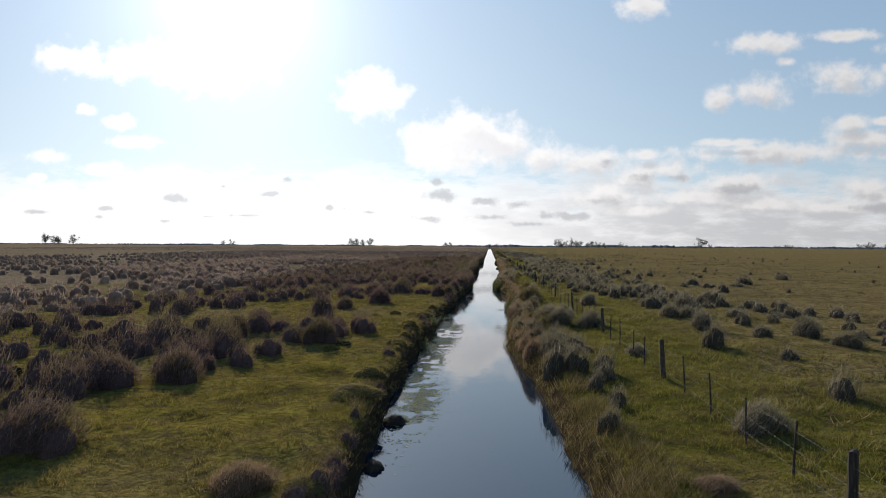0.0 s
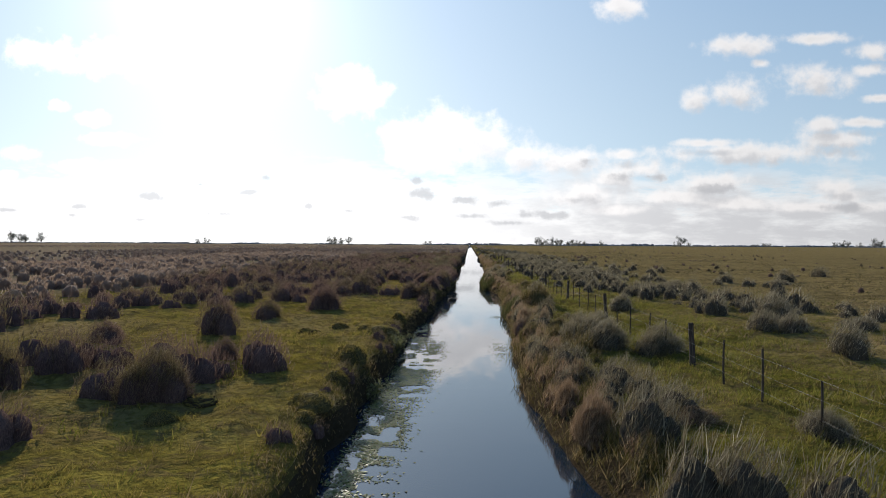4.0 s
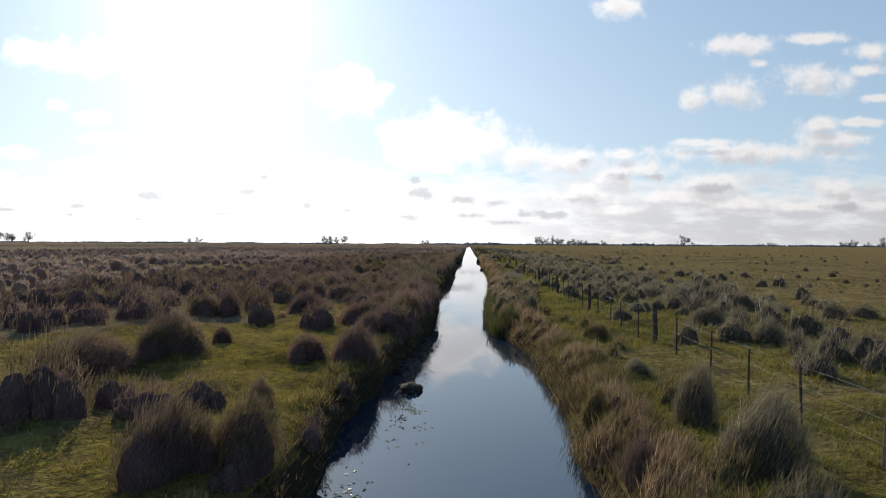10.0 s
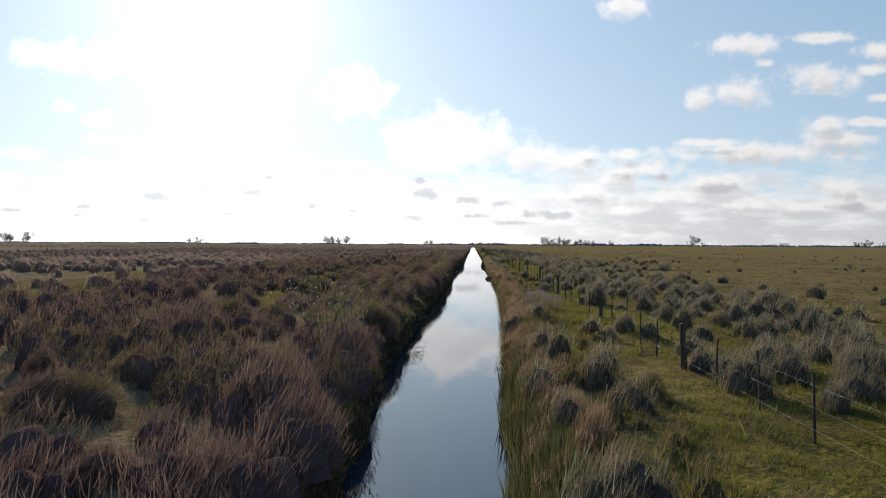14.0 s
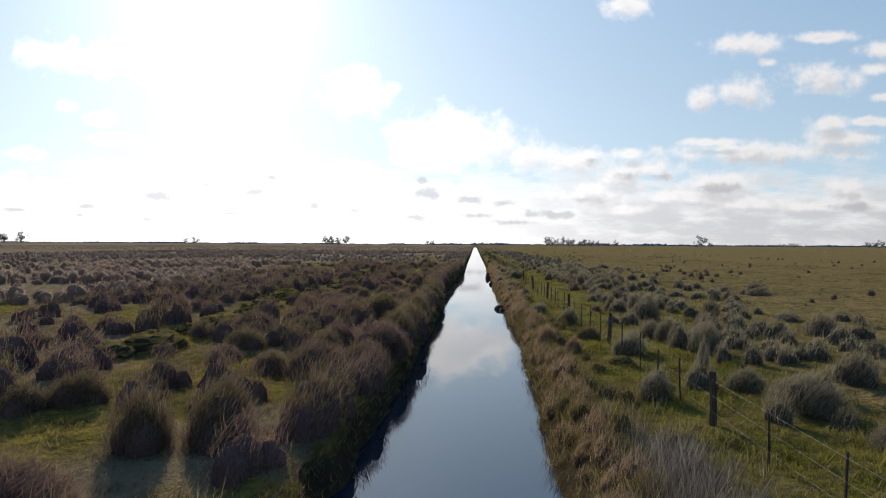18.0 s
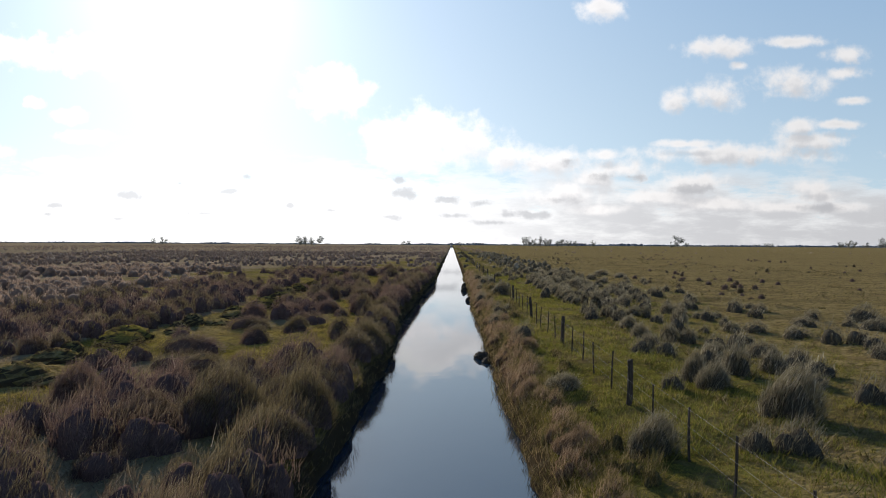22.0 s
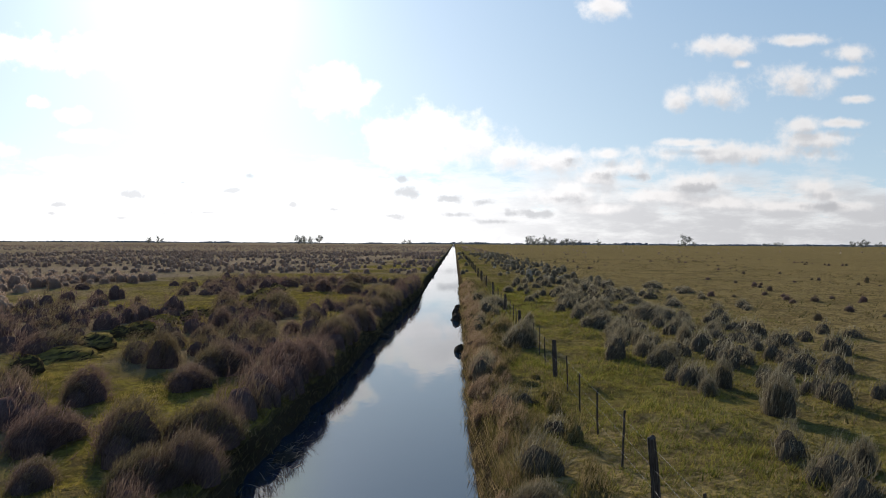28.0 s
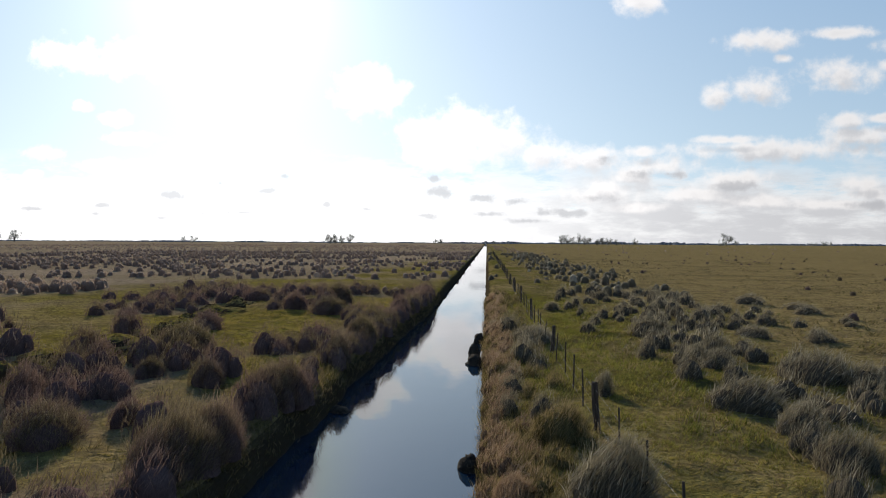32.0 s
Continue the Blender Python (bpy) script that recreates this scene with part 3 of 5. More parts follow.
# ---- tussocks of the banks and of the near pasture: x, y and breadth ----
LEFT_A = [(-9.7, 14.7, 2.3, 1.3), (-12.0, 20.9, 2.6, 1.3), (-9.9, 21.6, 1.8, 1.4), (-9.7, 23.2, 0.6, 0.8), (-7.4, 29.7, 1.7, 1.5), (-11.6, 30.4, 1.2, 1.5), (-7.6, 34.3, 0.9, 0.9), (-13.1, 37.3, 1.6, 1.0), (-9.9, 39.5, 1.9, 1.9), (-9.7, 44.8, 1.6, 1.1), (-21.6, 48.4, 1.5, 0.6), (-7.9, 49.0, 1.8, 1.8), (-19.8, 50.8, 0.5, 0.5), (-23.0, 53.6, 1.0, 0.8), (-16.9, 54.9, 1.8, 1.3), (-3.9, 55.6, 1.5, 1.4), (-2.4, 56.0, 1.2, 1.2), (-9.8, 56.2, 1.7, 1.6), (-23.5, 57.5, 1.8, 1.0), (-16.2, 58.1, 0.9, 0.9), (-3.7, 58.8, 0.6, 0.9), (-18.7, 59.9, 2.2, 2.2), (-7.4, 60.7, 0.4, 0.3), (-15.8, 62.0, 2.0, 1.0)]
LEFT_B = [(-9.4, 62.2, 2.6, 1.3), (-21.7, 63.9, 1.0, 0.9), (-4.3, 64.5, 1.2, 1.0), (-8.3, 64.5, 2.0, 1.6), (-2.9, 64.7, 1.6, 1.2), (-7.5, 66.4, 0.7, 0.8), (-17.2, 66.8, 2.2, 2.2), (-3.3, 69.3, 1.4, 1.0), (-2.4, 69.9, 1.3, 0.9), (-8.0, 71.6, 0.5, 0.4), (-24.5, 71.6, 1.9, 1.1), (-3.9, 72.4, 2.1, 1.3), (-7.8, 73.8, 0.5, 0.4), (-1.7, 74.2, 1.6, 1.6), (-10.5, 74.6, 1.3, 1.6), (-11.7, 74.8, 2.1, 1.3), (-7.2, 75.5, 1.8, 1.4), (-3.7, 75.5, 1.3, 1.3), (-10.1, 77.2, 1.5, 1.7), (-27.1, 77.6, 1.5, 1.5), (-21.1, 79.2, 2.6, 1.0), (-4.3, 80.1, 1.0, 0.7), (-19.5, 80.6, 2.1, 0.9), (-8.0, 80.9, 1.4, 1.4)]
LEFT_C = [(-25.4, 81.3, 1.0, 0.9), (-17.9, 82.7, 2.6, 0.9), (-7.0, 83.3, 2.3, 1.0), (-11.1, 84.1, 1.9, 1.5), (-8.8, 85.2, 0.8, 1.2), (-2.6, 87.5, 1.1, 0.8), (-2.2, 88.6, 1.9, 1.3), (-6.7, 90.7, 0.8, 0.8), (-8.1, 92.8, 1.1, 1.1), (-6.9, 92.8, 1.0, 0.8), (-10.3, 94.4, 1.6, 1.2), (-2.7, 94.6, 2.3, 1.5), (-15.9, 95.0, 1.2, 1.2), (-14.5, 96.0, 1.4, 1.4), (-9.0, 96.6, 1.8, 1.3), (-7.2, 96.7, 1.7, 1.2), (-15.7, 102.1, 1.3, 1.1), (-8.8, 104.2, 1.7, 0.9), (-7.1, 105.0, 0.7, 0.4), (-14.9, 105.4, 1.6, 1.3), (-6.2, 106.1, 2.6, 1.2), (-5.8, 109.3, 1.5, 1.6), (-4.4, 109.7, 1.8, 1.7), (-17.3, 109.8, 1.7, 1.7)]
LEFT_D = [(-10.1, 111.6, 1.2, 1.0), (-9.2, 112.5, 1.6, 1.2), (-12.8, 113.0, 1.6, 0.9), (-4.0, 116.2, 2.1, 1.4), (-5.7, 116.8, 1.5, 1.0), (-2.8, 117.9, 1.7, 1.3), (-7.9, 118.4, 1.4, 0.9), (-4.5, 119.1, 1.6, 1.2), (-2.2, 120.1, 2.1, 1.6), (-16.3, 120.4, 1.7, 1.1), (-8.0, 120.9, 1.9, 1.0), (-4.4, 121.5, 1.7, 1.2), (-11.0, 123.5, 1.3, 1.0), (-1.9, 123.7, 1.6, 1.8), (-7.0, 124.7, 2.1, 1.0), (-9.6, 126.1, 2.4, 1.1), (-16.9, 126.3, 1.3, 1.3), (-2.3, 128.9, 1.8, 1.2), (-5.9, 130.6, 1.8, 1.2), (-4.1, 130.8, 2.3, 1.9), (-15.7, 131.3, 1.6, 1.6), (-1.4, 131.4, 1.5, 1.9), (-3.1, 132.9, 1.6, 1.2), (-9.1, 133.1, 1.4, 1.6)]
LEFT_E = [(-16.3, 134.7, 2.2, 1.0), (-6.9, 136.1, 2.6, 1.0), (-24.4, 136.1, 2.2, 1.3), (-16.8, 138.2, 1.2, 1.0), (-2.1, 140.1, 1.9, 1.3), (-15.5, 140.6, 1.3, 1.1), (-22.0, 140.8, 2.6, 1.3), (-5.1, 141.1, 1.0, 0.6), (-9.4, 141.5, 2.6, 0.9), (-15.0, 141.6, 1.1, 1.0), (-0.8, 142.1, 1.6, 1.6), (-2.0, 143.0, 1.8, 1.2), (-7.6, 144.3, 1.7, 1.0), (-3.9, 145.6, 1.4, 1.1), (-6.5, 147.7, 1.6, 1.0), (-16.2, 148.1, 1.7, 1.2), (-2.3, 148.6, 2.1, 0.8), (-9.2, 148.7, 2.6, 0.8), (-15.1, 149.1, 1.7, 1.2), (-1.0, 150.1, 1.8, 1.3), (-16.4, 151.6, 1.7, 1.7), (-7.2, 152.2, 1.0, 0.5), (-10.2, 152.4, 1.9, 1.5), (-3.0, 154.2, 1.6, 1.1)]
LEFT_F = [(-5.3, 154.3, 1.1, 0.7), (-2.0, 154.7, 1.4, 1.2), (-4.3, 156.0, 1.9, 1.4), (-6.6, 156.6, 1.9, 1.2), (-2.2, 156.7, 1.9, 1.2), (-17.6, 158.5, 1.9, 1.2), (-7.9, 160.3, 1.7, 1.3), (-10.6, 161.2, 1.1, 1.0), (-5.5, 161.9, 1.6, 1.0), (-2.5, 163.8, 2.6, 1.7), (-5.4, 164.4, 2.3, 1.5), (-1.9, 165.2, 1.8, 1.5), (-8.0, 165.4, 1.4, 1.7), (-13.5, 167.1, 2.6, 1.4), (-9.5, 169.6, 1.4, 0.8), (-2.4, 170.7, 2.0, 1.6), (-8.7, 171.2, 1.4, 1.0), (-1.5, 172.0, 1.4, 1.4), (-6.5, 172.5, 2.0, 1.3), (-12.5, 173.7, 1.5, 1.0), (-5.3, 173.9, 1.0, 0.9), (-18.2, 173.9, 1.8, 1.2), (-20.6, 173.9, 2.4, 1.1), (-9.6, 175.7, 1.3, 1.5)]
LEFT_G = [(-2.3, 175.9, 1.6, 1.6), (-1.3, 176.6, 1.7, 1.7), (-8.1, 177.8, 1.3, 0.8), (-27.2, 177.9, 2.6, 1.0), (-5.2, 178.1, 1.3, 1.2), (-7.8, 179.3, 1.0, 0.9), (-18.7, 180.0, 1.7, 1.0), (-16.7, 180.3, 2.0, 1.3), (-11.5, 181.3, 2.1, 1.8), (-1.9, 182.9, 1.1, 1.5), (-8.7, 183.5, 2.6, 1.8), (-1.4, 187.1, 1.6, 1.5), (-13.6, 187.4, 1.7, 1.7), (-23.8, 188.2, 0.9, 0.9), (-10.6, 189.7, 1.9, 1.4), (-21.6, 189.9, 0.6, 0.9), (-20.5, 195.6, 1.4, 1.3), (-1.5, 197.7, 1.4, 1.7), (-6.3, 197.7, 2.6, 1.5), (-9.2, 200.1, 1.8, 1.7), (-33.1, 201.6, 2.0, 0.9), (-9.8, 201.9, 1.9, 1.4), (-7.1, 203.8, 2.2, 2.2), (-14.1, 205.9, 2.6, 1.4)]
LEFT_H = [(-18.7, 207.5, 2.6, 1.3), (-26.0, 208.4, 1.0, 0.9)]
RIGHT_A = [(7.2, 17.4, 1.4, 0.9), (6.7, 27.9, 1.0, 0.6), (17.3, 31.5, 1.5, 0.9), (14.3, 33.6, 1.1, 0.8), (16.8, 34.3, 1.5, 1.4), (12.2, 36.1, 1.4, 1.2), (6.2, 36.4, 1.6, 1.2), (4.5, 36.7, 1.8, 1.0), (4.0, 37.7, 1.8, 1.2), (3.1, 38.2, 1.0, 0.8), (19.4, 39.7, 1.1, 0.7), (2.4, 40.9, 0.9, 0.9), (12.0, 41.4, 1.4, 1.2), (13.2, 41.5, 1.4, 1.1), (5.3, 41.6, 1.4, 1.0), (18.9, 41.9, 1.7, 0.8), (4.6, 42.0, 1.2, 0.9), (16.4, 42.0, 1.3, 0.8), (3.8, 42.5, 0.9, 0.6), (2.3, 43.2, 1.3, 0.9), (16.9, 43.8, 1.4, 0.7), (13.8, 44.3, 1.9, 1.7), (4.7, 45.6, 0.7, 0.4), (8.4, 50.0, 1.3, 1.0)]
RIGHT_B = [(3.9, 51.7, 1.9, 1.5), (4.5, 56.1, 1.4, 1.2), (2.7, 56.8, 0.7, 1.0), (4.5, 58.6, 0.8, 1.2), (2.8, 60.0, 0.6, 0.9), (4.7, 63.3, 0.7, 0.5), (17.3, 68.3, 2.4, 0.9), (10.8, 68.9, 1.1, 1.0), (4.9, 69.1, 1.0, 0.7), (22.6, 72.1, 1.1, 0.9), (11.4, 72.5, 1.0, 1.0), (10.2, 72.5, 1.4, 0.9), (29.2, 74.1, 2.6, 0.7), (24.4, 74.7, 1.6, 1.4), (17.1, 75.8, 1.3, 1.0), (18.6, 76.0, 1.4, 1.0), (15.8, 77.8, 1.0, 0.7), (31.5, 78.0, 2.2, 2.0), (18.9, 80.6, 0.8, 0.7), (12.0, 81.7, 2.1, 1.2), (4.5, 84.9, 0.9, 0.8), (11.9, 85.8, 1.9, 0.9), (13.9, 87.2, 1.5, 1.0), (11.1, 88.5, 1.4, 0.9)]
RIGHT_C = [(12.3, 88.6, 1.2, 0.9), (41.4, 89.3, 2.2, 2.0), (5.5, 93.1, 0.8, 0.6), (6.5, 94.7, 0.9, 0.8), (11.9, 95.6, 0.7, 0.8), (11.0, 97.3, 1.0, 0.8), (9.3, 98.8, 0.8, 0.9), (9.6, 101.2, 0.6, 0.7), (12.4, 103.0, 1.5, 1.0), (7.7, 105.4, 1.2, 1.4), (10.7, 107.6, 1.6, 1.0), (16.3, 107.9, 1.3, 1.2), (18.5, 108.4, 2.1, 1.5), (10.0, 109.2, 0.9, 0.9), (9.6, 110.1, 1.0, 0.8), (14.1, 112.3, 1.8, 1.1), (16.2, 112.5, 1.8, 1.1), (9.4, 113.2, 1.9, 1.0), (5.9, 114.1, 1.0, 0.8), (9.0, 115.7, 1.1, 0.8), (12.7, 116.5, 1.4, 1.1), (15.2, 117.9, 2.1, 1.1), (8.8, 118.4, 0.5, 1.2), (6.9, 120.8, 1.5, 0.9)]
RIGHT_D = [(10.0, 121.4, 1.4, 1.5), (9.4, 124.2, 1.0, 1.2), (6.1, 124.6, 1.1, 0.7), (9.1, 125.5, 1.2, 0.9), (11.5, 125.6, 1.1, 0.9), (17.4, 126.8, 1.5, 1.4), (5.9, 129.1, 1.3, 0.9), (14.9, 130.0, 0.9, 0.8), (21.4, 130.4, 0.8, 0.9), (13.5, 131.0, 0.9, 0.8), (18.4, 131.8, 1.7, 0.9), (21.3, 131.8, 1.0, 1.0), (10.8, 132.5, 1.8, 1.5), (15.3, 134.6, 1.3, 1.2), (5.0, 134.7, 1.1, 0.6), (10.0, 135.6, 1.1, 1.0), (9.8, 136.6, 0.9, 1.1), (17.8, 137.3, 1.7, 1.0), (11.5, 137.3, 1.1, 1.3), (13.2, 138.1, 1.1, 1.0), (14.2, 140.8, 1.4, 0.9), (19.1, 140.9, 1.1, 1.0), (12.6, 141.5, 1.0, 0.8), (12.7, 144.6, 0.9, 1.0)]
RIGHT_E = [(12.0, 145.0, 1.1, 1.0), (11.0, 146.4, 1.1, 0.9), (18.9, 146.6, 1.5, 1.0), (16.5, 148.5, 1.1, 0.8), (17.9, 148.7, 1.4, 1.0), (11.1, 148.8, 1.2, 0.9), (24.7, 148.9, 2.1, 1.1), (24.2, 150.7, 0.8, 0.8), (21.7, 150.8, 1.5, 0.8), (26.0, 152.2, 1.9, 1.7), (15.3, 152.5, 1.0, 1.1), (4.5, 153.4, 1.0, 0.7), (13.6, 153.4, 0.8, 1.0), (23.8, 153.6, 1.2, 1.1), (13.0, 154.1, 1.2, 0.8), (18.3, 154.7, 0.7, 0.5), (17.3, 154.7, 0.8, 0.6), (11.6, 155.4, 0.7, 1.0), (18.8, 155.5, 0.7, 0.6), (16.9, 156.6, 0.9, 0.9), (16.0, 156.6, 1.0, 0.9), (16.9, 157.6, 0.7, 0.7), (22.9, 158.1, 1.1, 0.9), (11.9, 159.3, 1.1, 1.5)]
RIGHT_F = [(22.2, 159.9, 0.8, 0.9), (23.2, 160.1, 1.0, 0.6), (10.9, 161.5, 0.6, 0.7), (11.9, 162.7, 0.7, 1.2), (4.7, 163.4, 0.7, 0.9), (4.0, 165.3, 0.7, 1.0), (11.2, 166.3, 1.6, 1.2), (11.1, 168.3, 1.1, 1.0), (6.1, 170.0, 1.8, 1.3), (11.6, 170.6, 0.9, 1.0), (14.0, 171.5, 0.7, 1.2), (11.3, 172.1, 1.4, 1.2), (14.2, 172.2, 0.8, 0.9), (5.6, 173.7, 1.5, 1.2), (11.6, 174.6, 1.4, 1.0), (16.9, 175.2, 0.9, 0.9), (19.2, 175.4, 0.8, 0.9), (15.1, 175.5, 0.9, 1.0), (17.6, 176.4, 0.9, 0.8), (11.2, 176.7, 2.2, 1.0), (19.4, 176.9, 0.6, 1.0), (7.5, 178.3, 0.7, 0.8), (15.9, 179.2, 1.2, 1.0), (15.0, 180.3, 2.5, 1.3)]
RIGHT_G = [(12.4, 182.3, 1.5, 0.9), (11.9, 183.2, 1.3, 1.0), (13.2, 184.5, 1.4, 1.3), (24.2, 186.6, 0.8, 0.8), (24.4, 187.8, 1.1, 1.0), (6.1, 188.1, 2.4, 0.9), (19.8, 189.2, 1.6, 1.0), (12.1, 190.4, 2.3, 1.3), (17.3, 190.7, 1.7, 0.8), (24.2, 194.3, 0.7, 0.6), (24.4, 195.1, 0.6, 0.9), (25.2, 196.9, 0.5, 0.5), (18.7, 200.0, 1.5, 1.0), (25.6, 201.7, 1.9, 1.0), (8.5, 202.0, 1.2, 0.7), (26.4, 204.5, 2.2, 0.9), (24.5, 208.1, 2.2, 1.2)]
STRAWY_A = [(-4.2, 12.9, 1.3, 0.7), (4.7, 13.5, 0.9, 0.4), (1.4, 28.5, 0.8, 0.7), (2.1, 28.6, 0.9, 1.1), (4.4, 28.7, 1.2, 0.4), (1.2, 30.8, 0.6, 0.9), (3.4, 44.0, 0.5, 0.9), (2.2, 46.7, 0.7, 1.0), (4.8, 120.8, 0.7, 0.8), (4.1, 123.2, 0.9, 1.0), (4.2, 129.6, 0.8, 0.5), (4.1, 130.6, 0.6, 0.5), (4.0, 135.1, 0.8, 0.7), (4.9, 142.0, 0.9, 0.6), (4.9, 146.1, 0.9, 0.6), (3.9, 162.7, 1.1, 0.8), (4.3, 170.3, 0.9, 0.8)]
TURFY_A = [(-2.9, 12.8, 0.9, 0.6), (3.2, 16.1, 0.7, 0.3), (-3.1, 20.2, 1.8, 0.6), (-2.7, 23.1, 1.3, 0.6), (-6.5, 28.3, 0.7, 0.5), (-3.4, 28.6, 0.6, 0.5), (-2.9, 29.5, 1.2, 0.7), (-2.5, 32.0, 0.8, 0.7), (-2.4, 34.5, 1.3, 1.1), (-2.7, 40.6, 1.4, 0.6), (-6.5, 40.9, 0.7, 0.4), (-4.4, 41.8, 1.0, 0.5), (-2.7, 42.2, 0.8, 0.7), (-5.7, 42.4, 0.9, 0.6), (-2.3, 44.5, 0.8, 1.0), (-3.0, 56.0, 0.5, 0.3), (-1.9, 71.1, 0.9, 0.3), (-5.7, 88.4, 0.5, 0.4), (-2.0, 98.6, 1.5, 1.0), (4.8, 105.1, 0.9, 0.7), (-2.0, 105.3, 1.0, 0.8), (5.7, 105.6, 0.6, 0.4), (5.9, 141.2, 0.6, 0.5), (5.4, 162.5, 1.1, 0.5)]
TURFY_B = [(5.1, 169.3, 0.7, 0.6)]
MEASURED = [(*row, "") for row in LEFT_A + LEFT_B + LEFT_C + LEFT_D + LEFT_E + LEFT_F + LEFT_G + LEFT_H + RIGHT_A + RIGHT_B + RIGHT_C + RIGHT_D + RIGHT_E + RIGHT_F + RIGHT_G] + [(*row, "straw") for row in STRAWY_A] + [(*row, "turf") for row in TURFY_A + TURFY_B]

kinds = []
for seed in range(5):
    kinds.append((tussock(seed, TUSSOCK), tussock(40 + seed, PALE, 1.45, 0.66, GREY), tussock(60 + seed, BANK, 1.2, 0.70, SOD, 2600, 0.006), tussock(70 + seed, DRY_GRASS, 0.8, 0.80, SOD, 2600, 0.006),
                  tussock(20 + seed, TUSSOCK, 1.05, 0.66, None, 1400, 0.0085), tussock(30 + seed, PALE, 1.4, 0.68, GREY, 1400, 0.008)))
straw_kind = tussock(90, STRAW, 1.25, 0.7, RUST)
spin = random.Random(4)
MEASURED.sort(key=lambda row: abs(row[0] - 1.0))
placed = np.array([row[:4] for row in MEASURED])
for x, y, wide, tall, sort in MEASURED[:296]:
    left, right = (float(e) for e in edges(y))
    k = spin.randrange(5)
    if -1.0 < x - right < 0.55:
        x = right + spin.uniform(0.45, 0.6)
    if left - 0.2 - 0.42 * wide < x < left + 1.5:
        x = left - 0.2 - 0.42 * wide
    verge = right < x < right + 3.4
    if sort == "straw":
        source, label = straw_kind, "straw-coloured grass tussock beside the canal"
    elif sort == "turf":
        source, label, tall = kinds[k][3], "low rough lump of olive turf on the canal bank", 0.65 * tall
    elif verge and spin.random() < 0.35:
        source, label = kinds[k][2], "shaggy olive-brown grass tussock on the canal verge"
    elif x > right + 1.0:
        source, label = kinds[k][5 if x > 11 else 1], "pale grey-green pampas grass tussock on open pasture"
    else:
        source, label = kinds[k][4 if x < -9.5 else 0], "dark shaggy pampas grass tussock with straw-coloured tips"
    wide, tall = 1.2 * wide, 1.05 * tall
    m = Matrix.Translation((x, y, float(height(x, y)) - 0.05)) @ Matrix.Rotation(spin.uniform(-0.5, 0.5), 4, "Z") @ Matrix.Diagonal((wide, wide * spin.uniform(0.85, 1.05), tall, 1))
    tagged(copy_thing(source, m), label, "grass tussock", "pampas grass tussocks")
for pair in kinds:
    for ob in pair:
        for o in (*ob.children_recursive, ob):
            bpy.data.objects.remove(o)
for o in (*straw_kind.children_recursive, straw_kind):
    bpy.data.objects.remove(o)

# ---- the rest of the tussock field ----


CLEARINGS = [(-8.5, 66, 6.5, 6), (-14, 190, 10.5, 7), (-8, 207, 6, 4), (-40, 188, 14, 7), (-7, 44, 3.5, 10), (-30, 120, 8, 5), (-27, 197, 6, 5), (-30, 108, 9, 4), (-22, 225, 30, 9), (-17.7, 73.5, 2.2, 2.7), (-7.0, 67.9, 0.9, 1.3), (-6.3, 72.2, 1.0, 1.3), (-6.7, 79.6, 0.7, 1.3), (-6.4, 89.8, 1.6, 2.0), (-3.7, 105.7, 1.1, 1.3), (-3.6, 106.5, 1.3, 1.6), (-8.5, 132.2, 0.9, 1.3), (-9.4, 136.2, 1.2, 1.4), (-6.0, 139.5, 0.8, 1.3), (-5.6, 145.5, 1.6, 1.9), (-12.0, 151.6, 1.6, 1.9), (-2.8, 161.8, 0.5, 1.3), (-29.7, 196.4, 7.6, 5.0), (-6.7, 193.1, 2.8, 3.3), (-28.4, 201.4, 6.3, 5.0)]
CLEARINGS += [(-3.5, 162.8, 0.7, 1.3), (-7.9, 192.5, 2.5, 3.1), (-4.7, 170.9, 1.3, 1.5), (-6.8, 174.9, 0.9, 1.3), (-32.1, 204.7, 4.5, 5.0)]


